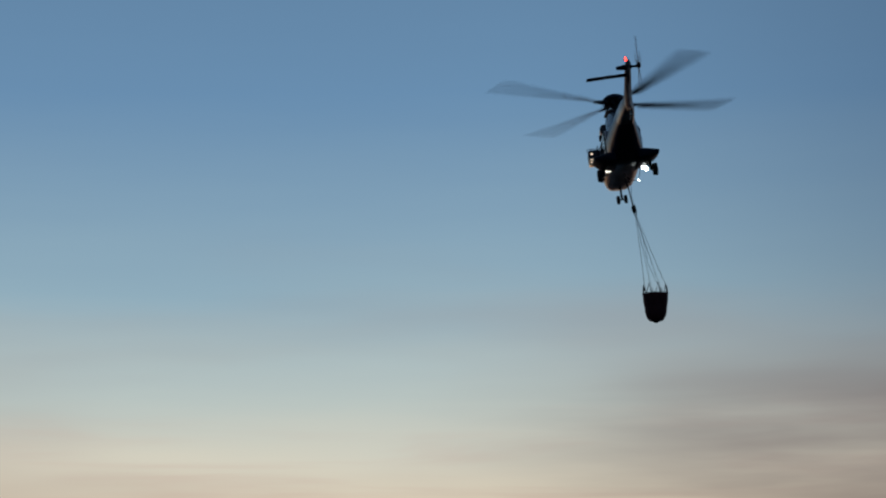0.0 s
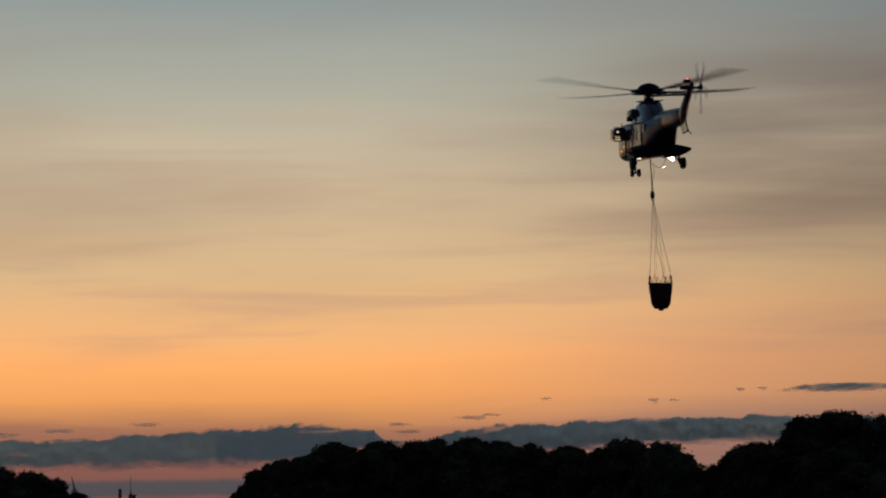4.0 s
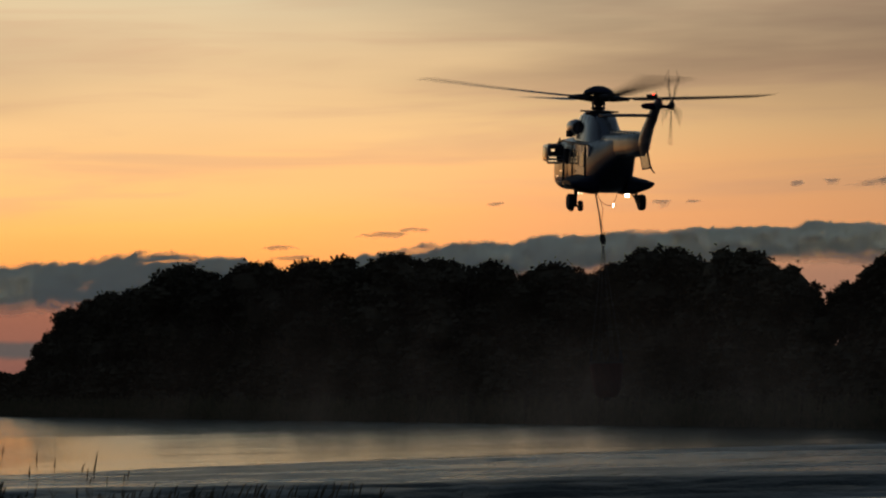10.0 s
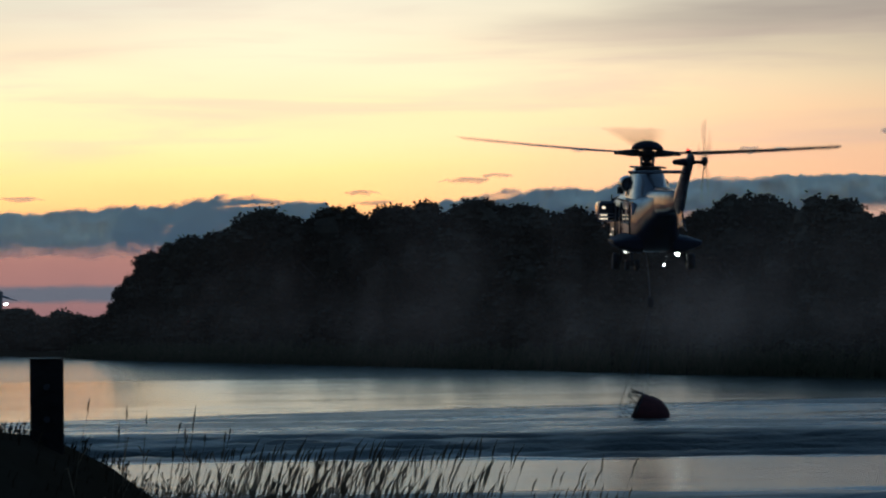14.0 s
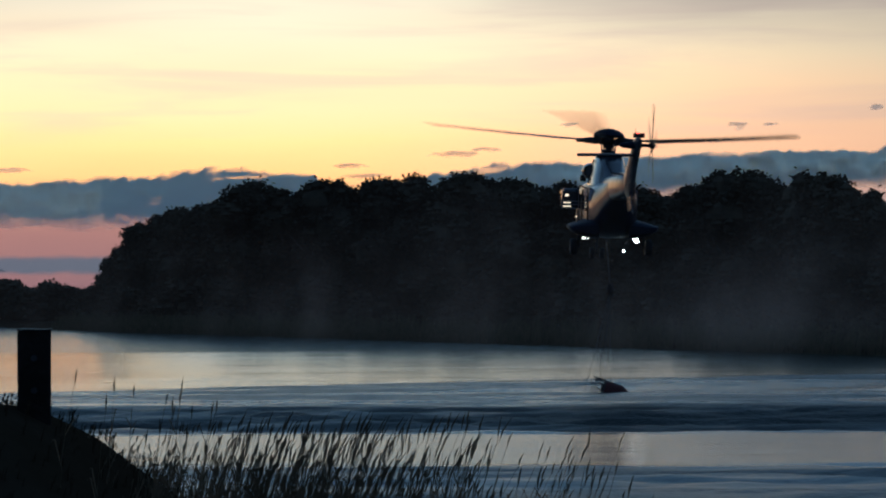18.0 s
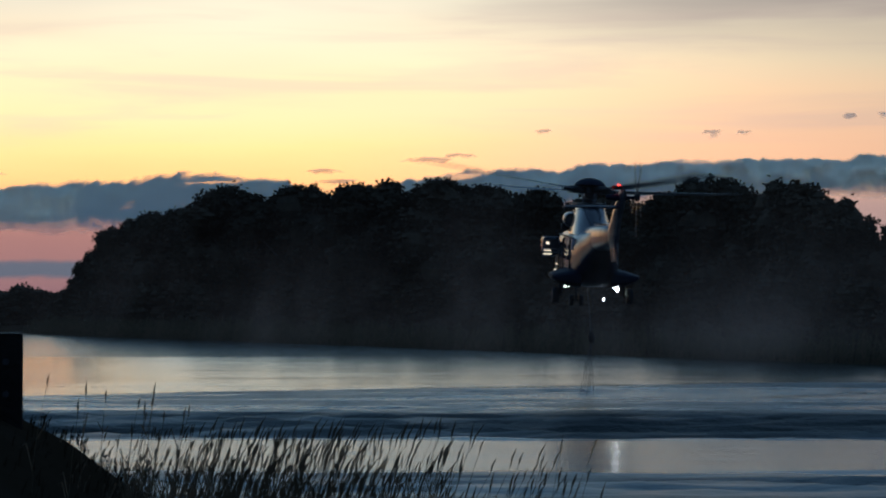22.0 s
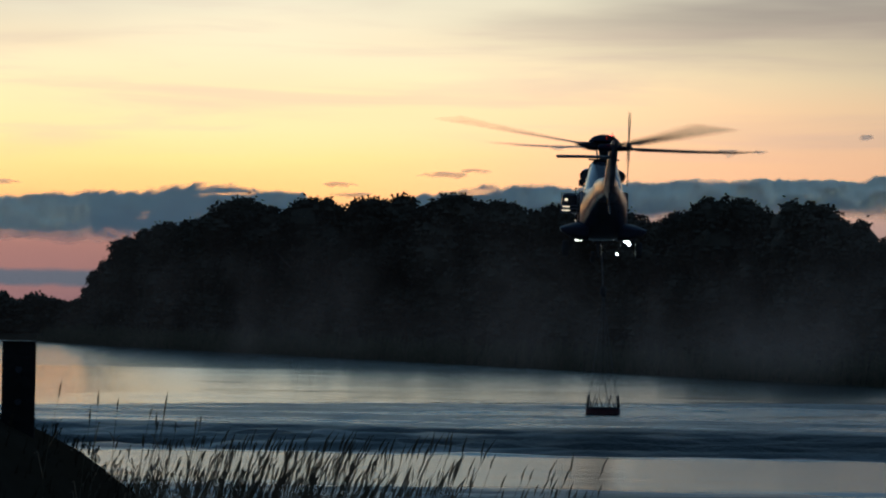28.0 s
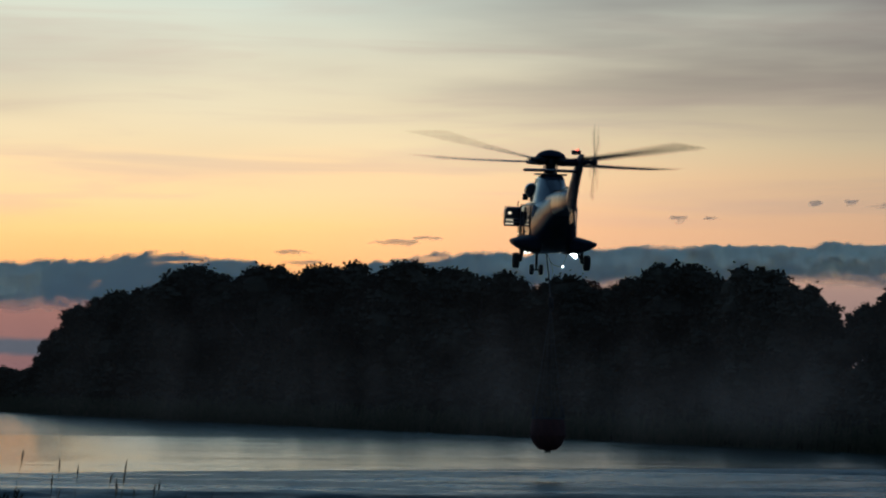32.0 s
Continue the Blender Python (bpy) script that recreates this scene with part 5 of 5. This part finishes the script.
# ---- spray lifted off the water by the rotor ----
def spray_curtain(depth, high, seed):
    """A billowing, bowed sheet of spray across the camera's view, wide enough to keep its ends out of sight."""
    n, rows_ = 60, 12
    verts = []
    for j in range(rows_ + 1):
        z = -3.0 + (high + 3.0) * j / rows_
        for i in range(n + 1):
            x = -75 + 150 * i / n
            y = depth - 0.004 * x * x + 3.0 * noise.noise((0.06 * x, seed, 0.12 * z)) + 0.2 * z
            verts.append((x, y, z))
    faces = [(j * (n + 1) + i, j * (n + 1) + i + 1, (j + 1) * (n + 1) + i + 1, (j + 1) * (n + 1) + i) for j in range(rows_) for i in range(n)]
    s = new("spray_mist", Shape().take(verts, faces).mesh("spray_mist", MIST))
    return tagged(s, "thin veil of spray drifting over the river", "mist", kind="stuff")


SPRAY = [spray_curtain(d, h, s) for d, h, s in ((-8, 13.5, 1.0), (16, 13.5, 5.0), (32, 13.5, 9.0))]


# ---- what moves ----
def motions():
    HELI_ROWS = [
        (0, pose(15.05, -20.17, 39.20, 4.3, -6.8, 1.2)),
        (0.5, pose(15.60, -19.22, 38.22, 5.4, -6.4, 6.3)),
        (1, pose(15.70, -18.24, 37.08, 6.3, -6.1, 10.4)),
        (1.5, pose(15.77, -16.51, 35.77, 7.3, -4.6, 13.1)),
        (2, pose(16.48, -14.63, 33.53, 7.5, -3.0, 14.0)),
        (2.5, pose(17.03, -11.76, 30.56, 7.7, -2.8, 13.6)),
        (3, pose(17.28, -8.70, 26.48, 7.3, -2.7, 12.8)),
        (3.5, pose(17.39, -7.55, 25.46, 7.7, -2.4, 11.7)),
        (4, pose(17.57, -4.47, 24.39, 7.6, -2.0, 10.8)),
        (4.5, pose(17.79, 2.94, 23.21, 7.9, -1.5, 11.2)),
        (6.5, pose(18.18, 33.90, 18.33, 7.8, 0.2, 11.4)),
        (7, pose(17.90, 44.89, 17.17, 7.9, 0.7, 10.3)),
        (7.5, pose(16.57, 57.95, 16.10, 8.2, 0.9, 9.2)),
        (8, pose(15.36, 68.00, 15.10, 8.4, 0.8, 8.7)),
        (8.5, pose(14.06, 74.40, 13.81, 8.3, 0.8, 7.7)),
        (9, pose(12.58, 82.93, 12.68, 8.8, 0.7, 7.8)),
        (9.5, pose(10.86, 93.58, 11.77, 8.3, 0.9, 8.3)),
        (10, pose(9.69, 100.94, 10.98, 7.7, 1.0, 8.8)),
        (10.5, pose(9.44, 101.77, 10.27, 6.8, 0.9, 8.6)),
        (11, pose(8.96, 101.36, 9.52, 5.8, 0.7, 7.5)),
        (11.5, pose(8.77, 101.67, 8.87, 6.2, 0.7, 7.1)),
        (12, pose(8.50, 101.44, 8.08, 6.7, 0.8, 6.8)),
        (12.5, pose(8.25, 100.90, 7.51, 6.2, 0.7, 6.5)),
        (13, pose(7.98, 100.38, 7.02, 5.8, 0.6, 6.4)),
        (13.5, pose(7.78, 100.37, 6.63, 5.5, 0.7, 5.7)),
        (14, pose(7.60, 100.44, 6.22, 5.2, 0.7, 4.9)),
        (14.5, pose(7.41, 100.60, 5.92, 5.0, 0.8, 4.2)),
        (15, pose(7.21, 100.66, 5.67, 4.6, 0.8, 4.3)),
        (15.5, pose(7.10, 100.76, 5.54, 4.3, 0.9, 4.6)),
        (17.5, pose(6.59, 101.32, 5.68, 4.1, 1.2, 3.7)),
        (18, pose(6.51, 101.42, 5.77, 3.8, 1.3, 2.5)),
        (18.5, pose(6.47, 101.52, 5.81, 3.7, 1.3, 1.7)),
        (19, pose(6.50, 101.66, 5.70, 3.4, 1.4, 0.7)),
        (19.5, pose(6.44, 101.78, 5.45, 3.2, 1.5, 1.3)),
        (20, pose(6.49, 101.89, 5.13, 3.0, 1.6, 1.6)),
        (20.5, pose(6.54, 101.82, 4.82, 3.1, 1.5, 2.3)),
        (21, pose(6.66, 101.78, 4.50, 3.4, 1.4, 3.0)),
        (21.5, pose(6.78, 102.09, 4.26, 3.4, 1.4, 3.1)),
        (22, pose(6.88, 102.44, 4.08, 3.5, 1.3, 3.3)),
        (22.5, pose(6.96, 102.54, 3.99, 3.5, 1.2, 3.3)),
        (23, pose(6.98, 102.64, 3.90, 3.5, 1.2, 3.3)),
        (23.5, pose(7.02, 102.92, 3.91, 3.2, 1.1, 3.7)),
        (24, pose(6.99, 103.22, 4.12, 2.9, 1.0, 4.1)),
        (24.5, pose(7.01, 103.53, 4.49, 2.7, 1.0, 4.6)),
        (25, pose(6.99, 103.86, 4.85, 2.5, 0.9, 5.3)),
        (25.5, pose(6.98, 104.30, 5.27, 2.6, 1.1, 4.8)),
        (27.5, pose(7.00, 104.21, 6.40, 3.3, 0.9, -0.2)),
        (28, pose(6.97, 104.14, 6.74, 3.4, 1.0, -1.9)),
        (28.5, pose(6.93, 104.09, 7.03, 3.6, 1.2, -3.0)),
        (29, pose(6.89, 104.03, 7.29, 3.9, 1.2, -4.0)),
        (29.5, pose(6.93, 104.42, 7.43, 3.9, 1.3, -3.2)),
        (30, pose(6.86, 105.20, 7.55, 3.9, 1.2, -2.1)),
        (30.5, pose(6.87, 105.34, 7.71, 3.9, 1.5, -0.8)),
        (31, pose(6.87, 105.54, 8.08, 4.0, 1.4, 0.7)),
        (31.5, pose(6.91, 105.72, 8.45, 4.1, 1.5, 2.0)),
        (32, pose(6.83, 105.88, 9.13, 4.4, 1.5, 3.2)),
    ]
    SLING_ROWS = [
        (0, pose(15.50, -18.97, 38.01, 32.7, -18.5, 1.6)),
        (0.5, pose(15.83, -18.18, 36.90, 28.5, -10.0, 1.6)),
        (1, pose(16.00, -17.38, 35.69, 23.1, -11.5, 1.6)),
        (1.5, pose(16.11, -15.81, 34.32, 18.5, -12.1, 1.6)),
        (2, pose(16.62, -14.08, 32.02, 14.5, -5.7, 1.6)),
        (2.5, pose(17.17, -11.37, 29.01, 9.8, -5.1, 1.6)),
        (3, pose(17.42, -8.46, 24.90, 5.4, -4.8, 1.6)),
        (3.5, pose(17.48, -7.44, 23.87, 1.8, -3.1, 1.4)),
        (4, pose(17.64, -4.47, 22.80, -1.1, -2.3, 1.4)),
        (4.5, pose(17.87, 2.85, 21.62, -3.6, -2.8, 1.3)),
        (6.5, pose(18.29, 33.22, 16.88, -20.8, -2.7, 1.4)),
        (7, pose(18.04, 44.19, 15.72, -21.0, -3.6, 1.4)),
        (7.5, pose(16.70, 57.23, 14.66, -21.5, -3.5, 1.3)),
        (8, pose(15.50, 67.28, 13.66, -21.6, -3.9, 1.1)),
        (8.5, pose(14.20, 73.69, 12.37, -21.7, -3.9, 0.8)),
        (9, pose(12.74, 82.18, 11.24, -22.4, -4.8, 0.5)),
        (9.5, pose(11.03, 92.85, 10.34, -21.8, -5.0, 0.3)),
        (10, pose(9.88, 100.26, 9.53, -20.9, -5.5, 0.1)),
        (10.5, pose(9.60, 101.17, 8.79, -18.3, -4.6, -0.0)),
        (11, pose(9.08, 100.88, 8.00, -15.1, -3.4, 0.0)),
        (11.5, pose(8.87, 101.19, 7.35, -15.0, -2.9, 0.0)),
        (12, pose(8.58, 100.96, 6.56, -14.9, -2.3, 0.0)),
        (12.5, pose(8.34, 100.43, 5.99, -14.6, -2.5, 0.0)),
        (13, pose(8.09, 99.92, 5.49, -14.5, -3.4, 0.0)),
        (13.5, pose(7.90, 99.90, 5.11, -14.9, -3.4, 0.0)),
        (14, pose(7.73, 99.98, 4.70, -14.8, -3.5, 0.0)),
        (14.5, pose(7.53, 100.16, 4.40, -14.2, -3.4, 0.0)),
        (15, pose(7.35, 100.25, 4.14, -13.4, -3.9, 0.0)),
        (15.5, pose(7.24, 100.37, 4.01, -12.9, -4.1, 0.0)),
        (17.5, pose(6.74, 100.95, 4.13, -12.4, -4.2, 0.0)),
        (18, pose(6.65, 101.07, 4.22, -11.6, -3.9, 0.0)),
        (18.5, pose(6.62, 101.19, 4.26, -11.3, -4.0, 0.0)),
        (19, pose(6.64, 101.35, 4.14, -10.7, -3.8, 0.0)),
        (19.5, pose(6.60, 101.50, 3.89, -10.1, -4.2, 0.0)),
        (20, pose(6.65, 101.63, 3.57, -9.5, -4.4, 0.0)),
        (20.5, pose(6.70, 101.55, 3.26, -9.8, -4.4, 0.0)),
        (21, pose(6.82, 101.48, 2.95, -10.6, -4.5, 0.0)),
        (21.5, pose(6.96, 101.79, 2.70, -10.6, -4.8, 0.0)),
        (22, pose(7.05, 102.13, 2.53, -10.9, -4.5, 0.0)),
        (22.5, pose(7.14, 102.23, 2.44, -10.8, -4.8, 0.0)),
        (23, pose(7.15, 102.32, 2.35, -11.1, -4.8, 0.0)),
        (23.5, pose(7.18, 102.63, 2.36, -10.4, -4.5, 0.0)),
        (24, pose(7.15, 102.95, 2.56, -9.9, -4.5, 0.0)),
        (24.5, pose(7.17, 103.26, 2.92, -9.7, -4.5, 0.0)),
        (25, pose(7.16, 103.61, 3.29, -9.1, -4.8, 0.0)),
        (25.5, pose(7.14, 104.05, 3.71, -9.2, -4.3, 0.0)),
        (27.5, pose(7.15, 103.93, 4.84, -10.0, -3.9, -0.1)),
        (28, pose(7.10, 103.84, 5.18, -10.3, -3.5, -0.1)),
        (28.5, pose(7.07, 103.79, 5.48, -10.5, -3.2, -0.1)),
        (29, pose(7.02, 103.72, 5.73, -10.6, -3.3, -0.1)),
        (29.5, pose(7.07, 104.14, 5.88, -10.0, -3.5, -0.0)),
        (30, pose(7.01, 104.92, 5.99, -9.9, -4.1, 0.0)),
        (30.5, pose(7.04, 105.07, 6.15, -9.7, -4.3, 0.0)),
        (31, pose(7.05, 105.27, 6.53, -9.5, -4.7, 0.0)),
        (31.5, pose(7.09, 105.45, 6.89, -9.5, -4.9, 0.0)),
        (32, pose(7.03, 105.59, 7.57, -9.9, -5.3, 0.0)),
    ]
    LINE_ROWS = [
        (0, pose(15.50, -18.97, 38.01, 14.7, -15.1, 1.6)),
        (0.5, pose(15.83, -18.18, 36.90, 13.6, -14.4, 1.6)),
        (1, pose(16.00, -17.38, 35.69, 13.4, -6.4, 1.6)),
        (1.5, pose(16.11, -15.81, 34.32, 12.5, -4.9, 1.6)),
        (2, pose(16.62, -14.08, 32.02, 11.5, -5.8, 1.6)),
        (2.5, pose(17.17, -11.37, 29.01, 10.1, -4.3, 1.6)),
        (3, pose(17.42, -8.46, 24.90, 8.1, -4.6, 1.6)),
        (3.5, pose(17.48, -7.44, 23.87, 7.7, -4.5, 1.4)),
        (4, pose(17.64, -4.47, 22.80, 6.9, -4.7, 1.4)),
        (4.5, pose(17.87, 2.85, 21.62, 6.2, -3.8, 1.3)),
        (6.5, pose(18.29, 33.22, 16.88, 11.3, -5.0, 1.4)),
        (7, pose(18.04, 44.19, 15.72, 10.8, 2.1, 1.4)),
        (7.5, pose(16.70, 57.23, 14.66, 10.3, -1.9, 1.3)),
        (8, pose(15.50, 67.28, 13.66, 9.9, -1.3, 1.1)),
        (8.5, pose(14.20, 73.69, 12.37, 9.6, -2.5, 0.8)),
        (9, pose(12.74, 82.18, 11.24, 8.6, -4.8, 0.5)),
        (9.5, pose(11.03, 92.85, 10.34, 7.9, -5.3, 0.3)),
        (10, pose(9.88, 100.26, 9.53, 6.6, -0.8, 0.1)),
        (10.5, pose(9.60, 101.17, 8.79, 5.1, 3.8, -0.0)),
        (11, pose(9.08, 100.88, 8.00, 4.2, 1.7, 0.0)),
        (11.5, pose(8.87, 101.19, 7.35, 4.9, 7.7, 0.0)),
        (12, pose(8.58, 100.96, 6.56, 4.3, 7.7, 0.0)),
        (12.5, pose(8.34, 100.43, 5.99, 3.7, 7.8, 0.0)),
        (13, pose(8.09, 99.92, 5.49, 3.0, 2.8, 0.0)),
        (13.5, pose(7.90, 99.90, 5.11, 3.7, 12.4, 0.0)),
        (14, pose(7.73, 99.98, 4.70, 4.9, 9.8, 0.0)),
        (14.5, pose(7.53, 100.16, 4.40, 4.6, 9.9, 0.0)),
        (15, pose(7.35, 100.25, 4.14, 4.3, 11.1, 0.0)),
        (15.5, pose(7.24, 100.37, 4.01, 3.6, 12.3, 0.0)),
        (17.5, pose(6.74, 100.95, 4.13, 3.1, 10.1, 0.0)),
        (18, pose(6.65, 101.07, 4.22, 3.1, 7.1, 0.0)),
        (18.5, pose(6.62, 101.19, 4.26, 3.5, -1.7, 0.0)),
        (19, pose(6.64, 101.35, 4.14, 3.1, -5.3, 0.0)),
        (19.5, pose(6.60, 101.50, 3.89, 3.1, -2.1, 0.0)),
        (20, pose(6.65, 101.63, 3.57, 2.9, -3.3, 0.0)),
        (20.5, pose(6.70, 101.55, 3.26, 3.6, -2.1, 0.0)),
        (21, pose(6.82, 101.48, 2.95, 4.3, 0.4, 0.0)),
        (21.5, pose(6.96, 101.79, 2.70, -1.5, 3.1, 0.0)),
        (22, pose(7.05, 102.13, 2.53, -8.3, 5.3, 0.0)),
        (22.5, pose(7.14, 102.23, 2.44, -10.8, 7.5, 0.0)),
        (23, pose(7.15, 102.32, 2.35, -13.2, 8.2, 0.0)),
        (23.5, pose(7.18, 102.63, 2.36, -19.0, 9.2, 0.0)),
        (24, pose(7.15, 102.95, 2.56, -23.3, 8.6, 0.0)),
        (24.5, pose(7.17, 103.26, 2.92, -25.9, 8.5, 0.0)),
        (25, pose(7.16, 103.61, 3.29, -28.3, 8.0, 0.0)),
        (25.5, pose(7.14, 104.05, 3.71, -25.2, 6.9, 0.0)),
        (26.5, pose(7.10, 103.99, 4.15, -11.1, 5.8, 0.0)),
        (27.5, pose(7.15, 103.93, 4.84, 3.6, 4.9, -0.0)),
        (28, pose(7.10, 103.84, 5.18, 3.4, -0.9, -0.1)),
        (28.5, pose(7.07, 103.79, 5.48, 3.7, 2.2, -0.1)),
        (29, pose(7.02, 103.72, 5.73, 4.7, -1.5, -0.1)),
        (29.5, pose(7.07, 104.14, 5.88, 4.7, 3.8, -0.0)),
        (30, pose(7.01, 104.92, 5.99, 5.1, 3.4, 0.0)),
        (30.5, pose(7.04, 105.07, 6.15, 5.4, 4.7, 0.0)),
        (31, pose(7.05, 105.27, 6.53, 5.6, 4.3, 0.0)),
        (31.5, pose(7.09, 105.45, 6.89, 6.0, 3.6, 0.0)),
        (32, pose(7.03, 105.59, 7.57, 7.1, 0.6, 0.0)),
    ]
    BUCKET_ROWS = [
        (0, pose(16.59, -17.82, 33.37, 0.0, 0.0, 0.0)),
        (0.5, pose(16.89, -17.08, 32.13, 0.0, 0.0, 0.0)),
        (1, pose(16.45, -16.34, 30.88, 0.0, 0.0, 0.0)),
        (1.5, pose(16.47, -14.79, 29.29, 0.0, 0.0, 0.0)),
        (2, pose(17.07, -13.13, 26.92, 0.0, 0.0, 0.0)),
        (2.5, pose(17.49, -10.53, 23.83, 0.0, 0.0, 0.0)),
        (3, pose(17.78, -7.78, 19.70, 0.0, 0.0, 0.0)),
        (3.5, pose(17.82, -6.81, 18.71, 0.0, 0.0, 0.0)),
        (4, pose(18.02, -3.88, 17.52, 0.0, 0.0, 0.0)),
        (4.5, pose(18.17, 3.39, 16.23, 0.0, 0.0, 0.0)),
        (6.5, pose(18.68, 34.22, 11.45, 0.0, 0.0, 0.0)),
        (7, pose(17.84, 45.11, 10.35, 0.0, 0.0, 0.0)),
        (7.5, pose(16.84, 58.11, 9.30, 0.0, 0.0, 0.0)),
        (8, pose(15.59, 68.14, 8.25, 0.0, 0.0, 0.0)),
        (8.5, pose(14.41, 74.51, 7.04, 0.0, 0.0, 0.0)),
        (9, pose(13.14, 82.92, 5.97, 0.0, 0.0, 0.0)),
        (9.5, pose(11.47, 93.51, 5.12, 0.0, 0.0, 0.0)),
        (10, pose(9.95, 100.80, 4.32, 0.0, 0.0, 0.0)),
        (10.5, pose(9.29, 101.58, 3.72, 0.0, 0.0, 0.0)),
        (11, pose(8.93, 101.23, 2.72, 0.0, 0.0, 0.0)),
        (11.5, pose(8.25, 101.59, 2.03, 0.0, 0.0, 0.0)),
        (12, pose(8.00, 101.29, 1.30, 0.0, 0.0, 0.0)),
        (12.5, pose(7.77, 100.70, 0.98, 0.0, -2.0, 0.0)),
        (13, pose(7.89, 100.13, 0.95, 0.0, -8.0, 0.0)),
        (13.5, pose(7.25, 100.17, 0.62, 0.0, -25.0, 0.0)),
        (14, pose(7.10, 100.32, 0.36, 0.0, -64.0, 0.0)),
        (14.5, pose(6.88, 100.46, 0.22, 0.0, -74.0, 0.0)),
        (15, pose(6.68, 100.51, 0.21, 0.0, -80.0, 0.0)),
        (15.5, pose(6.53, 100.59, 0.24, 0.0, -82.0, 0.0)),
        (17.5, pose(6.09, 101.15, -0.03, 0.0, -80.0, 0.0)),
        (18, pose(6.17, 101.29, -0.17, 0.0, -65.0, 0.0)),
        (18.5, pose(6.74, 101.42, -0.06, 0.0, -35.0, 0.0)),
        (19, pose(7.01, 101.57, -0.32, 0.0, -5.0, 0.0)),
        (19.5, pose(6.74, 101.71, -0.40, 0.0, 0.0, 0.0)),
        (20, pose(6.86, 101.81, -0.55, 0.0, 0.0, 0.0)),
        (20.5, pose(6.83, 101.77, -0.78, 0.0, 0.0, 0.0)),
        (21, pose(6.80, 101.74, -1.08, 0.0, 0.0, 0.0)),
        (23, pose(6.70, 101.58, -1.25, 0.0, 0.0, 0.0)),
        (25, pose(6.60, 101.43, -1.22, 0.0, 0.0, 0.0)),
        (26.5, pose(6.63, 103.08, -0.98, 0.0, 0.0, 0.0)),
        (27.5, pose(6.81, 104.18, 0.23, 0.0, 0.0, 0.0)),
        (28, pose(7.18, 104.11, 0.25, 0.0, 0.0, 0.0)),
        (28.5, pose(6.90, 104.08, 0.32, 0.0, 0.0, 0.0)),
        (29, pose(7.16, 104.12, 0.40, 0.0, 0.0, 0.0)),
        (29.5, pose(6.77, 104.52, 0.67, 0.0, 0.0, 0.0)),
        (30, pose(6.75, 105.33, 0.92, 0.0, 0.0, 0.0)),
        (30.5, pose(6.67, 105.50, 1.19, 0.0, 0.0, 0.0)),
        (31, pose(6.71, 105.73, 1.41, 0.0, 0.0, 0.0)),
        (31.5, pose(6.80, 105.94, 1.73, 0.0, 0.0, 0.0)),
        (32, pose(6.99, 106.15, 2.56, 0.0, 0.0, 0.0)),
    ]
    walk(HELI, HELI_ROWS)
    walk(SLING, SLING_ROWS)
    walk(LINES, LINE_ROWS)
    walk(WATER_BUCKET, BUCKET_ROWS)
    fill_bucket(GORES, BUCKET_BASE, DUMP_VALVE)
    # spray rises from the river as the helicopter comes down, then drifts outwards
    for i, s in enumerate(SPRAY):
        start, x, y, drift, low = 7.2 + 0.3 * i, 1.0, 101.0, (-1) ** i, 0.0
        walk(s, [(0, pose(x, y, -17.0)), (start, pose(x, y, -17.0)), (start + 3.4, pose(x + 0.5 * drift, y, low + 0.2)), (14, pose(x + 2 * drift, y, low + 0.2)),
                 (18, pose(x + 4 * drift, y, low - 1.0)), (25, pose(x + 6 * drift, y, low - 1.3)), (29, pose(x + 7 * drift, y, low - 0.7)), (32, pose(x + 8 * drift, y, low - 0.4))])
    # rotors: keyed step by step, clockwise from above, with the blades' bearing at whole seconds
    PHASE = [(0, 60), (1, 97), (2, 133), (3, 97), (4, 65), (7, 108), (8, 96), (9, 115), (10, 84), (11, 60), (12, 8), (13, 15), (14, 15), (15, -24), (18, 18), (19, 3), (20, -25),
             (21, 8), (22, -30), (23, -30), (24, -45), (25, 3), (28, 58), (29, 101), (30, 62), (31, 96), (32, 50)]
    rows = []
    for i in range(32 * FPS + 1):
        t = i / FPS
        side = float(np.interp(t, [0, 1, 2, 3, 4.5, 7, 10, 17, 32], [1.5, 0.0, -1.5, -0.5, 1.0, -0.4, 1.3, 2.4, 1.0]))
        turn = float(np.interp(t, [p[0] for p in PHASE], [p[1] for p in PHASE]))
        rows.append((t, pose(*HUB, -4.5, side, 0) @ pose(0, 0, 0, 0, 0, -turn - 54 * i)))
    walk(MAIN_ROTOR, rows)
    walk(TAIL_ROTOR, [(i / (2 * FPS), pose(0.64, -9.2, 4.45, 85 * i, 0, 0)) for i in range(64 * FPS + 1)])
    walk(BEACON, [(i / FPS, pose(0, -9.25, 4.72, 0, 0, -2 + 8.1 * i)) for i in range(32 * FPS + 1)])


motions()
